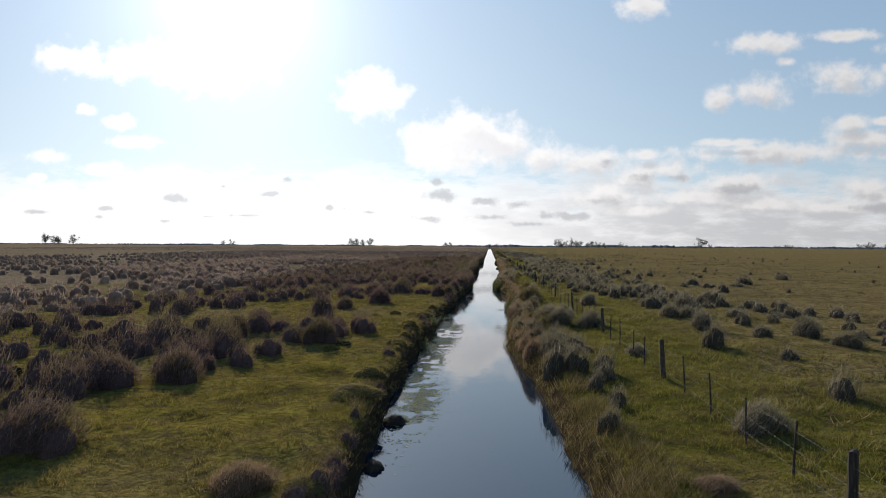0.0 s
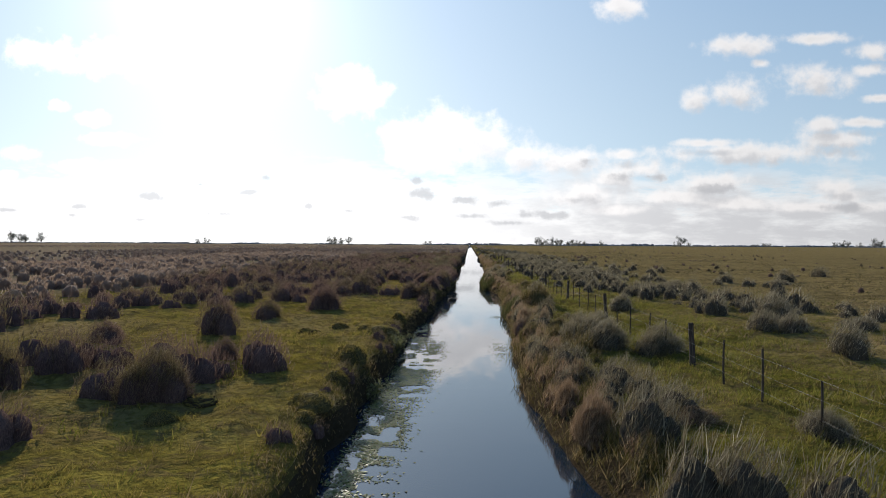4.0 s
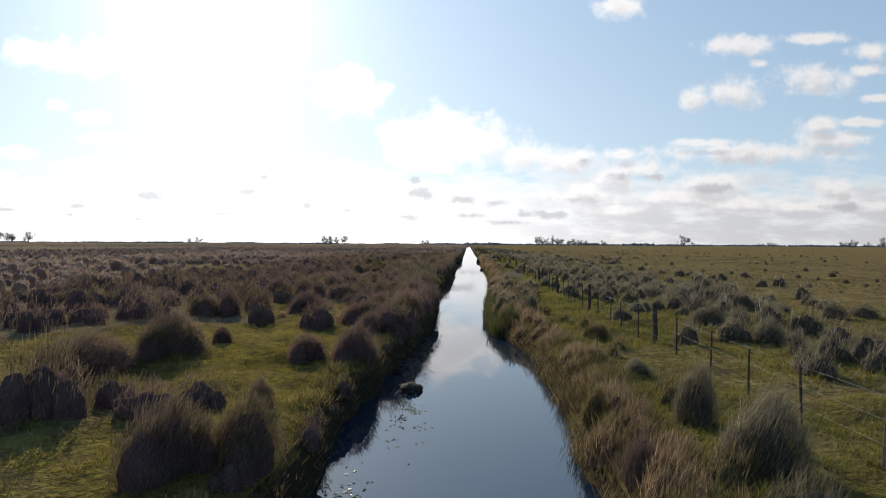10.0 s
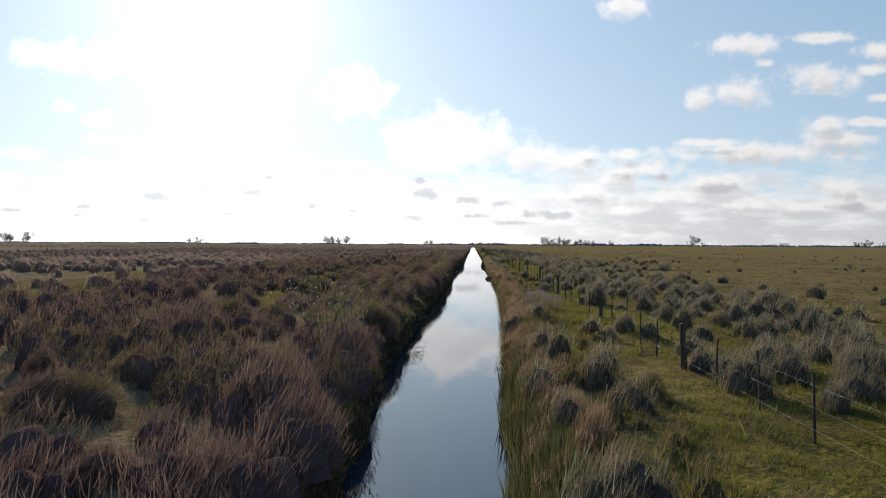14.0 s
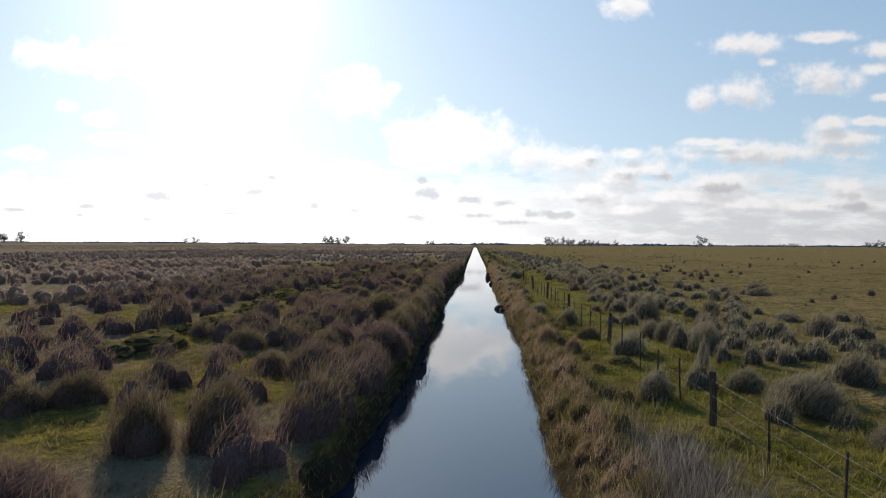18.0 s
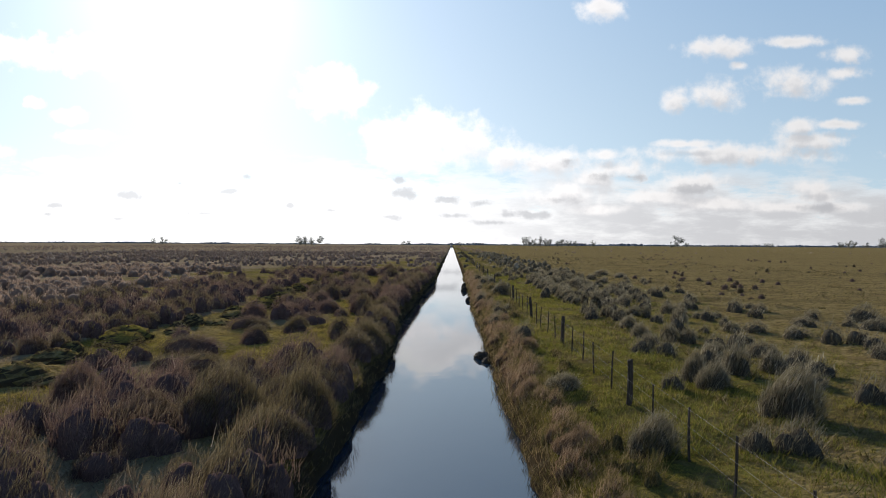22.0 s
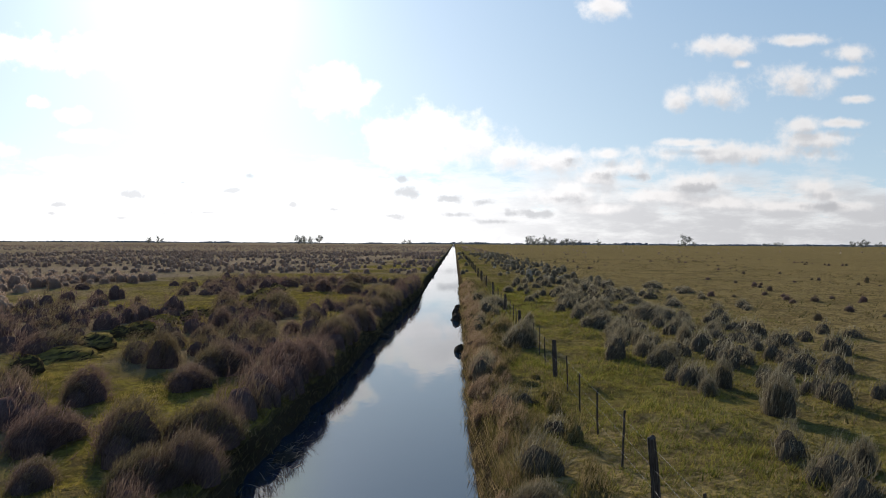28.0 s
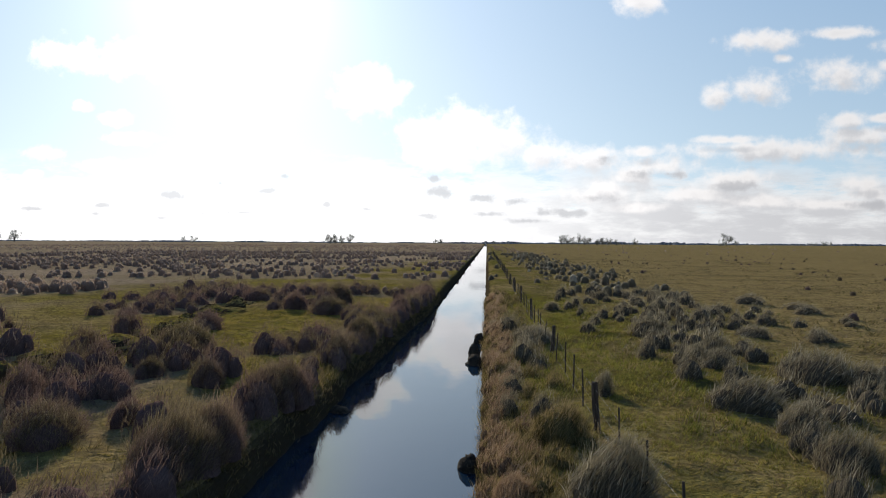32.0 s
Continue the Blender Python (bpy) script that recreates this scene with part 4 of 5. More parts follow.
def cover(x, y):
    """How thickly tussocks stand at a place, from 0 to 1."""
    left, right = edges(y)
    s_left, s_right = left - x, x - right
    patch = fbm(x, y, 9.0, 31, 2)
    gap = fbm(x, y, 22.0, 33, 2)
    west = np.interp(y, [0, 30, 45, 60, 75, 400], [0.9, 0.75, 0.6, 0.8, 1.0, 1.0])
    start = np.interp(y, [0, 30, 45, 58, 68, 400], [9.5, 8.5, 8.0, 3.0, 0.5, 0.5])
    west = west * (s_left > start) * np.clip((patch - 0.24) * 5, 0, 1) * np.clip((gap - np.interp(y, [0, 60, 75], [0.31, 0.31, 0.27])) * 8, 0.02, 1)
    thicket = (y > 17) & (y < 34) & (x < -10.5 + (y - 18) * 0.36) & (x > -40)
    west = np.maximum(west, np.where(thicket, 0.85, 0))
    west = west * np.interp(s_left, [9, 16, 30], [1.0, 0.85, 0.8])
    for cx, cy, rx, ry in CLEARINGS:
        west = west * np.clip((np.hypot((x - cx) / rx, (y - cy) / ry) - 0.85) * 4, 0.03, 1)
    ridge = np.abs(x + 12.3 + 0.02 * np.maximum(0, y - 165) - 0.8 * np.sin(y * 0.21))
    west = np.where((y > 118) & (y < 206), west * np.clip((ridge - 1.7) * 2, 0.03, 1), west)
    centre = np.interp(y, [0, 40, 60, 80, 100, 140, 170, 260], [26, 20, 14, 13.5, 13, 13, 15, 18])
    half = np.interp(y, [0, 40, 60, 80, 100, 125, 150, 170, 260], [7, 5, 4, 5.5, 6, 5.5, 3.0, 5.0, 6])
    belt = np.clip(1.4 - np.abs(x - centre) / half, 0, 1) * np.interp(y, [0, 35, 60, 132, 142, 155, 168, 300], [0.1, 0.3, 1.0, 1.0, 0.5, 0.3, 1.0, 0.8])
    belt = belt * np.clip((patch - 0.2) * 5, 0, 1)
    strays = np.where(x > 9, 0.075 * np.clip((patch - 0.45) * 8, 0, 1.5), 0)
    bank = np.where((s_right > 0.5) & (s_right < 2.2), np.clip((patch - 0.42) * 5, 0, 1) * 0.8, 0)
    return np.where(s_left > 0.2, west, np.where(s_right > 0.3, np.maximum(np.maximum(belt, strays), bank), 0))


def smooth_cover(x, y):
    """The share of tussock litter over a few metres."""
    return sum(cover(x + a, y + b) for a, b in ((0, 0), (1.2, 0), (-1.2, 0), (0, 1.5), (0, -1.5))) / 5


flat_x, flat_y = columns_x.ravel(), grid_y.ravel()
ground.data.attributes.new("litter", "FLOAT", "POINT").data.foreach_set("value", np.where(flat_x < 0, smooth_cover(flat_x, flat_y) * np.maximum(np.clip((flat_y - 52) / 18, 0, 1), np.clip((-22 - flat_x) / 10, 0, 1)), 0.0).astype(np.float32))
rng = np.random.default_rng(12)


def scatter(x0, x1, y0, y1, spacing):
    gx, gy = np.meshgrid(np.arange(x0, x1, spacing), np.arange(y0, y1, spacing))
    x = gx.ravel() + rng.uniform(-0.48, 0.48, gx.size) * spacing
    y = gy.ravel() + rng.uniform(-0.48, 0.48, gx.size) * spacing
    keep = rng.uniform(0, 1, x.size) < cover(x, y)
    return x[keep], y[keep]


def field(name, x, y, count, width, bend, around, rings, small, large, label, leaf, hair=1.0, core=0.62, sizes=None):
    """Many tussocks as one growth; sizes: breadth and height of each, where they are known."""
    all_v, all_f, all_a, all_s, at = [], [], [], [], 0
    z = height(x, y)
    protos = []
    for p in range(10):
        top = rng.uniform(0.62, 0.84)
        if around > 6:
            (v, f, a), (dv, df) = lobes(rng, count, top, width, bend, hair, core, around, rings)
        else:
            v, f, a = tussock_blades(rng, count, 0.44, top, rng.uniform(0.8, 1.5, count) * width, bend, hair=0.8)
            dv, df = dome(rng, 0.36, top * 0.76, around, rings, 0.10)
        protos.append((np.concatenate([v, dv]), np.concatenate([f, df + len(v)]), np.concatenate([a, 0.75 * np.clip(dv[:, 2], 0, 1)]), np.r_[np.zeros(len(f)), np.ones(len(df))]))
    for i in range(len(x)):
        v, f, a, s = protos[rng.integers(10)]
        wide, tall = rng.uniform(small, large), rng.uniform(0.72, 1.1)
        tall *= min(1.05, 2.1 / wide)
        if sizes is not None:
            wide, tall = 1.2 * sizes[i][0], 0.88 * sizes[i][1] / sizes[i][0]
        turn = rng.uniform(-0.6, 0.6)
        c, q = np.cos(turn), np.sin(turn)
        w = v * wide * np.array([1, 1, tall])
        w = np.stack([c * w[:, 0] - q * w[:, 1] + x[i], q * w[:, 0] + c * w[:, 1] + y[i], w[:, 2] + z[i] - 0.05], 1)
        all_v.append(w), all_f.append(f + at), all_a.append(a), all_s.append(s)
        at += len(v)
    # far mounds take the leaf colour, paler on top, a painted lift for haze
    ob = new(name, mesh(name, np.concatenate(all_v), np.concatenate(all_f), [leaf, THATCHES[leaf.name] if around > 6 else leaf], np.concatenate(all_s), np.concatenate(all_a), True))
    return tagged(ob, label, "tussock field", kind="stuff")


fx, fy = scatter(-62, 40, 9, 215, 1.4)
clear = np.array([np.min(np.hypot(placed[:, 0] - a, placed[:, 1] - b) - 0.55 * placed[:, 2]) > 0.35 for a, b in zip(fx, fy)])
rest = placed[296:]
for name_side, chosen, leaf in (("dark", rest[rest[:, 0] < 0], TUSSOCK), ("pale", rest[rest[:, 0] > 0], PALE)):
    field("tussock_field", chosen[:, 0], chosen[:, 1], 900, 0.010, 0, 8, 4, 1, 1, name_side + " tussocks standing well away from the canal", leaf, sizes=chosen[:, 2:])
fx, fy = fx[clear], fy[clear]
near_band = (fx > -26) & (fx < 26)
close, west = np.abs(fx) < 12, fx < 2
field("tussock_field", fx[close & west], fy[close & west], 440, 0.0088, 0, 8, 4, 1.2, 2.2, "dense dark tussock grass covering wet pasture", TUSSOCK)
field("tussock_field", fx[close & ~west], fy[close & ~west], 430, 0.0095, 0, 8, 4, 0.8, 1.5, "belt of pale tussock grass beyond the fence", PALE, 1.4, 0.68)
field("tussock_field", fx[near_band & ~close & west], fy[near_band & ~close & west], 170, 0.017, 0, 8, 3, 1.2, 2.1, "dense dark tussock grass away from the canal", TUSSOCK)
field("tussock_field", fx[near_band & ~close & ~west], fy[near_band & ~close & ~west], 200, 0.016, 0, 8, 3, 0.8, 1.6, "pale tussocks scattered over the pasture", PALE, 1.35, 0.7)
far_west, far_east = ~near_band & west, ~near_band & ~west
field("tussock_field", fx[far_west], fy[far_west], 60, 0.045, 0, 6, 3, 1.1, 2.0, "brown tussock grass far across the marsh", HAZED_TUSSOCK)
field("tussock_field", fx[far_east], fy[far_east], 60, 0.045, 0, 6, 3, 0.5, 1.1, "low tussocks scattered over dry pasture", TUSSOCK)
mx, my = scatter(-150, 110, 215, 420, 2.3)
lx, ly = scatter(-150, -62, 20, 215, 2.3)
rx, ry = scatter(40, 120, 20, 215, 2.3)
dry = mx > 24
rx, ry = np.concatenate([rx, mx[dry]]), np.concatenate([ry, my[dry]])
mx, my = np.concatenate([mx[~dry], lx]), np.concatenate([my[~dry], ly])
field("tussock_field", rx, ry, 14, 0.08, 0, 6, 2, 0.4, 1.0, "small tussocks scattered far over dry pasture", TUSSOCK)
field("tussock_field", mx[mx < 2], my[mx < 2], 12, 0.10, 0, 6, 2, 0.8, 1.7, "brown tussocks in the middle distance, paled by painted haze", HAZED_TUSSOCK)
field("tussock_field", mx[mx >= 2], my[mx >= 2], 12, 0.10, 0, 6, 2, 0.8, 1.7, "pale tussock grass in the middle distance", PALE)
gx, gy = scatter(-420, 330, 420, 1000, 6.0)
field("tussock_field", gx, gy, 6, 0.25, 0, 5, 1, 0.9, 2.0, "specks of tussock grass near the horizon", HAZED_TUSSOCK)

# ---- rough clumps crowding the two banks ----


def bank_rows(side, inner, outer, y0, y1, every, chance):
    y = np.arange(y0, y1, every) + rng.uniform(-0.4, 0.4, len(np.arange(y0, y1, every))) * every
    left, right = edges(y)
    away = rng.uniform(inner, outer, len(y))
    x = left - away if side < 0 else right + away
    keep = rng.uniform(0, 1, len(y)) < chance * np.clip((fbm(x, y, 4.0, 61, 2) - 0.2) * 4, 0, 1)
    keep &= np.hypot((x + 3.4) / 2.6, (y - 106) / 4) > 1
    return x[keep], y[keep]


bx, by = bank_rows(-1, 0.55, 1.5, 70, 215, 0.5, 1.0)
field("bank_tussocks", bx, by, 480, 0.0085, 0, 8, 3, 1.0, 2.0, "dark tussock grass crowding the canal bank", TUSSOCK)
bx, by = bank_rows(-1, 0.2, 0.8, 9, 70, 0.5, 0.3)
field("bank_tussocks", bx, by, 330, 0.010, 0, 8, 3, 0.4, 0.9, "rough dark grass clumps on a low earth bank", TUSSOCK)
bx, by = bank_rows(1, 0.25, 1.3, 27, 215, 0.30, 1.0)
field("bank_tussocks", bx, by, 300, 0.011, 0, 8, 3, 0.45, 0.95, "straw-brown grass clumps along the canal bank", STRAW, 1.5, 0.5)
bx, by = bank_rows(1, 0.5, 2.6, 26, 215, 0.40, 0.8)
field("bank_tussocks", bx, by, 300, 0.011, 0, 8, 3, 0.4, 1.0, "olive grass clumps between canal and fence", BANK, 1.5, 0.5)
bx, by = bank_rows(1, 0.4, 2.4, 24, 56, 0.5, 0.35)
field("bank_tussocks", bx, by, 900, 0.007, 0, 12, 5, 0.9, 1.6, "tall grey-brown tussock grass beside the canal", PALE)

# ---- grass on the near ground ----


def turf(name, x, y, tall, width, per, spread, leaf, label, lean=0.5):
    z = height(x, y)
    n_all = len(x) * per
    rx, ry, rz, t = (np.repeat(q, per) for q in (x, y, z, tall))
    root = np.stack([rx + rng.normal(0, spread, n_all), ry + rng.normal(0, spread, n_all), rz - 0.02], 1)
    reach = t * rng.uniform(0.5, 1.3, n_all)
    turn = rng.uniform(0, 2 * np.pi, n_all)
    tip = root + np.stack([lean * reach * np.cos(turn) + 0.15 * reach, lean * reach * np.sin(turn), reach], 1)
    v, f, a = blades(rng, root, tip, width * rng.uniform(0.7, 1.4, n_all), 0, 0)
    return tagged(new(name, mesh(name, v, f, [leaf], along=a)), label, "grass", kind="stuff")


count = 17000
tx = -1.5 - 20 * rng.uniform(0, 1, count) ** 1.25
ty = rng.uniform(11, 212, count)
keep = (ty > 50) & (tx < edges(ty)[0] - 0.5) & (smooth_cover(tx, ty) > rng.uniform(0.1, 0.6, count))
tx, ty = tx[keep], ty[keep]
turf("litter_grass", tx, ty, 0.12 + 0.30 * fbm(tx, ty, 1.2, 91, 2) ** 1.5, 0.017, 8, 0.16, TUSSOCK, "brown rough grass filling the gaps between tussocks", 0.8)

count = 230000
tx = rng.uniform(-1, 1, count)
tx = np.sign(tx) * np.abs(tx) ** 1.3 * 16 + 2
ty = rng.uniform(11, 210, count)
t_left, t_right = edges(ty)
lush = 0.45 * fbm(tx, ty, 2.2, 51, 2) + 0.55 * fbm(tx, ty, 0.6, 52, 2)
keep = ((tx < t_left - 0.3) | (tx > t_right + 0.5)) & (lush > rng.uniform(0.38, 0.56, count)) & ((tx > 0) | (smooth_cover(tx, ty) < rng.uniform(0.2, 0.7, count)))
tx, ty, lush = tx[keep], ty[keep], lush[keep]
tall = 0.03 + 0.12 * np.clip((lush - 0.42) * 3.5, 0, 1.2)
for side, leaf, label in ((tx < 0, DRY_GRASS, "short grazed yellow-green marsh grass"), (tx > 0, GRASS, "short grazed green pasture grass")):
    turf("grass", tx[side], ty[side], tall[side], 0.015, 6, 0.06, leaf, label, 0.7)

LUSH = leaf_material("lush_weeds", (0.045, 0.05, 0.009), (0.20, 0.198, 0.030), (0.25, 0.20, 0.045), 0.5)
count = 40000
rx = rng.uniform(-1, 1, count)
rx = np.sign(rx) * np.abs(rx) ** 1.3 * 20 + 3
ry = rng.uniform(11, 208, count)
r_left, r_right = edges(ry)
open_land = ((rx < r_left - 0.4) | (rx > r_right + 0.6)) & (fbm(rx, ry, 2.0, 57, 2) > rng.uniform(0.38, 0.62, count))
rx, ry = rx[open_land], ry[open_land]
tall = 0.09 + 0.26 * rng.uniform(0, 1, len(rx)) ** 2
for side, leaf, label in ((rx < 0, BANK, "rough olive grass tufts scattered over the pasture"), (rx > 0, LUSH, "coarse green grass tufts on damp pasture")):
    turf("rough_grass", rx[side], ry[side], tall[side], 0.010, 10, 0.06, leaf, label, 0.6)

count = 30000
cx = rng.uniform(-1, 1, count)
cx = np.sign(cx) * np.abs(cx) ** 1.3 * 18 + 3
cy = rng.uniform(10, 208, count)
c_left, c_right = edges(cy)
keep = ((cx < c_left - 0.4) & (smooth_cover(cx, cy) < 0.4)) | (cx > c_right + 0.7)
keep &= fbm(cx, cy, 1.6, 67, 2) > rng.uniform(0.35, 0.6, count)
cx, cy = cx[keep], cy[keep]
bright = rng.uniform(0, 1, len(cx)) < 0.6
for side, leaf, label in ((bright & (cx < 0), DRY_GRASS, "yellow-green clumps in grazed turf"), (bright & (cx > 0), GRASS, "bright green clumps in grazed turf")):
    turf("turf_clumps", cx[side], cy[side], rng.uniform(0.09, 0.2, side.sum()), 0.010, 18, 0.075, leaf, label, 0.6)
turf("turf_clumps", cx[~bright], cy[~bright], rng.uniform(0.08, 0.17, (~bright).sum()), 0.010, 18, 0.085, BANK, "brown-green clumps in grazed turf", 0.6)

count = 27000
px = 9 + 62 * rng.uniform(0, 1, count) ** 1.3
py = rng.uniform(14, 330, count)
keep = fbm(px, py, 5.0, 63, 3) > rng.uniform(0.42, 0.58, count)
px, py = px[keep], py[keep]
turf("pasture_tufts", px, py, 0.10 + 0.22 * rng.uniform(0, 1, len(px)) ** 2, 0.05, 7, 0.14, BANK, "small brown-olive tufts dotted over grazed pasture", 0.9)

count = 21000
by = rng.uniform(9, 215, count)
b_left, b_right = edges(by)
bx = np.where(rng.uniform(0, 1, count) < 0.42, b_left - rng.uniform(0.05, 0.9, count), b_right + rng.uniform(0.05, 1.5, count))
low_bank = np.where(bx < 0, np.where(by < 58, 0.4, 0.6), 1.0)
turf("bank_grass", bx, by, low_bank * (0.14 + 0.38 * fbm(bx, by, 1.5, 55, 2) ** 1.5), 0.016, 9, 0.10, BANK, "rough straw-tinged grass hanging over the canal banks", 0.7)

lx = np.concatenate([rng.uniform(5.0, 10.5, 8200), rng.uniform(3.4, 11, 5000), rng.uniform(-9, -3.2, 500)])
ly = np.concatenate([rng.uniform(96, 208, 8200), rng.uniform(14, 110, 5000), rng.uniform(14, 58, 500)])
keep = fbm(lx, ly, 2.6, 59, 2) > 0.44
lx, ly = lx[keep], ly[keep]
turf("green_weeds", lx, ly, 0.12 + 0.2 * rng.uniform(0, 1, len(lx)) ** 2, 0.02, 10, 0.10, LUSH, "lush green weeds in damp patches of the pasture", 0.55)

LILAC = leaf_material("flowering_weeds", (0.07, 0.06, 0.04), (0.20, 0.17, 0.15), (0.30, 0.25, 0.22), 0.5, dryness=0.5)
vx, vy = rng.normal(4.6, 0.55, 420), rng.normal(107, 2.2, 420)
keep = vx > edges(vy)[1] + 0.8
turf("flowering_weeds", vx[keep], vy[keep], 0.35 + 0.4 * rng.uniform(0, 1, keep.sum()), 0.012, 9, 0.09, LILAC, "grey-lilac weeds gone to seed beside the canal", 0.4)

# ---- reeds standing in the right-hand margin ----


def reeds(x0, x1, y0, y1, count, tall, label):
    ry = rng.uniform(y0, y1, count)
    r_left, r_right = edges(ry)
    rx = r_right + rng.uniform(x0, x1, count)
    bed = np.maximum(height(rx, ry), WATER_Z) - 0.05
    root = np.stack([rx, ry, bed], 1)
    reach = tall * rng.uniform(0.5, 1.15, count)
    tip = root + np.stack([rng.normal(0.03, 0.10, count) * reach * 1.6, rng.normal(0, 0.10, count) * reach * 1.6, reach], 1)
    v, f, a = blades(rng, root, tip, rng.uniform(0.012, 0.024, count), 0.02, 1)
    return tagged(new("reeds", mesh("reeds", v, f, [REED], along=a)), label, "reeds", kind="stuff")


reeds(-0.25, 0.75, 74.5, 82, 2600, 0.85, "green reeds standing in the canal margin")
reeds(-0.2, 0.6, 82, 90, 1400, 0.75, "green reeds standing in the canal margin")
reeds(-0.2, 0.8, 52.5, 55.0, 700, 0.8, "dark green reeds at a bend of the bank")

# ---- dead stems washed up on the mud ----


def debris(x, y, long, wide, count):
    root = np.stack([x + rng.normal(0, 0.45, count) * wide, y + rng.normal(0, 0.45, count) * long, np.full(count, WATER_Z + 0.03)], 1)
    root[:, 2] = np.maximum(root[:, 2], height(root[:, 0], root[:, 1]) + 0.02)
    turn = rng.uniform(0, 2 * np.pi, count)
    reach = rng.uniform(0.1, 0.45, count)
    tip = root + np.stack([np.cos(turn) * reach, np.sin(turn) * reach, rng.uniform(0, 0.5, count) * reach * 0.6], 1)
    v, f, al = blades(rng, root, tip, 0.022, 0.05, 1)
    return tagged(new("plant_debris", mesh("plant_debris", v, f, [STRAW], along=al)), "dead stems washed up on mud at the canal's edge", "plant debris", kind="stuff")


debris(-1.35, 68.5, 5.0, 0.5, 420)
debris(2.3, 53.5, 2.0, 0.35, 120)
debris(-1.3, 158.5, 2.0, 0.4, 90)


def puddle(x, y, wide, seed):
    r = np.random.default_rng(seed)
    a = np.arange(18) * 2 * np.pi / 18
    k = wide * (1 + 0.25 * r.uniform(-1, 1, 18))
    rim = np.stack([x + 1.5 * k * np.cos(a), y + k * np.sin(a)], 1)
    z = float(np.max(height(rim[:, 0], rim[:, 1]))) + 0.012
    verts = np.concatenate([[[x, y, z]], np.column_stack([rim, np.full(18, z)])])
    faces = [(0, 1 + s, 1 + (s + 1) % 18) for s in range(18)]
    return tagged(new("puddle", mesh("puddle", verts, faces, [WATER])), "small bright puddle between tussocks", "puddle", kind="structure")


puddle(-7.2, 122.5, 0.3, 1)
puddle(-2.6, 171.5, 0.28, 2)

# ---- weed afloat ----


def weed(x, y, long, wide, count):
    a = rng.normal(0, 0.42, count) * wide
    b = rng.normal(0, 0.42, count) * long
    keep = fbm(a + x, b + y, 0.5, 71, 2) > 0.42
    root = np.stack([x + a[keep], y + b[keep], np.full(keep.sum(), WATER_Z + 0.008)], 1)
    turn = rng.uniform(0, 2 * np.pi, len(root))
    tip = root + 0.07 * np.stack([np.cos(turn), np.sin(turn), 0.15 + 0 * turn], 1)
    v, f, al = blades(rng, root, tip, 0.06, 0, 0)
    return tagged(new("floating_weed", mesh("floating_weed", v, f, [WEED], along=al)), "mat of green-brown weed afloat on the canal", "water weed", kind="stuff")


for x, y, long, wide, count in [(-1.9, 23, 4.5, 0.8, 3600), (-2.0, 30.4, 3.5, 0.55, 2200), (-1.7, 40.5, 6.0, 0.7, 4200), (-1.95, 36, 3.5, 0.7, 2800), (1.3, 42, 3.0, 0.5, 400), (-1.7, 56, 2.5, 0.4, 250), (1.7, 53.6, 1.2, 0.4, 160), (-1.2, 95, 3.5, 0.35, 350), (-1.1, 62, 2.5, 0.4, 250)]:
    weed(x, y, long, wide, count)
for y in (27.0, 30.0, 33.5, 37.0, 40.5, 44.0, 47.0):
    weed(float(edges(y)[0]) + 0.45, y, 3.6, 0.45, 1500)

# ---- the fence: stout posts, thin droppers, wires ----
FENCE_X = 6.5
POST_Y = [1.2, 12.2, 23.1, 34.2, 45.3, 56.5, 67.6, 78.1, 88.5, 98.9, 111.6, 122.5, 133.0, 143.4, 153.2, 163.9, 174.4] + [185.3 + 10.9 * i for i in range(22)]


def fence_x(y):
    return FENCE_X + 0.0009 * (y - 60) + max(0.0, y - 205) * 0.0045


def stake(seed, radius, tall, sides=8, rings=6, ruffle=0.1):
    """An upright of rough round wood with a worn, slanting top."""
    r = random.Random(seed)
    bm = bmesh.new()
    loops = []
    bow = (r.uniform(-0.02, 0.02), r.uniform(-0.02, 0.02))
    for i in range(rings + 1):
        z = -0.25 + (tall + 0.25) * i / rings
        k = radius * (1.08 - 0.2 * i / rings)
        loops.append([bm.verts.new((bow[0] * math.sin(3 * i / rings) + k * (1 + r.uniform(-ruffle, ruffle)) * math.cos(2 * math.pi * s / sides), bow[1] * math.sin(3 * i / rings) + k * (1 + r.uniform(-ruffle, ruffle)) * math.sin(2 * math.pi * s / sides), z + (r.uniform(-0.3, 0.5) * radius if i == rings else 0))) for s in range(sides)])
    for lower, upper in zip(loops, loops[1:]):
        for s in range(sides):
            bm.faces.new((lower[s], lower[(s + 1) % sides], upper[(s + 1) % sides], upper[s]))
    crown = bm.verts.new((0, 0, tall + radius * 0.25))
    for s in range(sides):
        bm.faces.new((loops[-1][s], loops[-1][(s + 1) % sides], crown))
    me = bpy.data.meshes.new("stake")
    bm.to_mesh(me)
    bm.free()
    me.materials.append(WOOD)
    return me


fence = new("wire_fence")
fence.location = (FENCE_X, 0, 0)
tagged(fence, "old cattle fence of dark wooden posts and droppers strung with wire", "fence")
posts = [stake(s, 0.084, 1.3) for s in range(5)]
droppers = [stake(20 + s, 0.026, 1.15, 6, 4) for s in range(4)]
lean = random.Random(9)


def stand(name, me, y, tilt):
    x = fence_x(y) + lean.uniform(-0.05, 0.05)
    ob = part(name, me, fence)
    z = float(height(x, y))
    ob.matrix_basis = pose(x - FENCE_X, y, z, lean.uniform(-tilt, tilt), lean.uniform(-tilt, tilt), lean.uniform(0, 360)) @ Matrix.Diagonal((1, 1, lean.uniform(0.93, 1.05), 1))
    return z


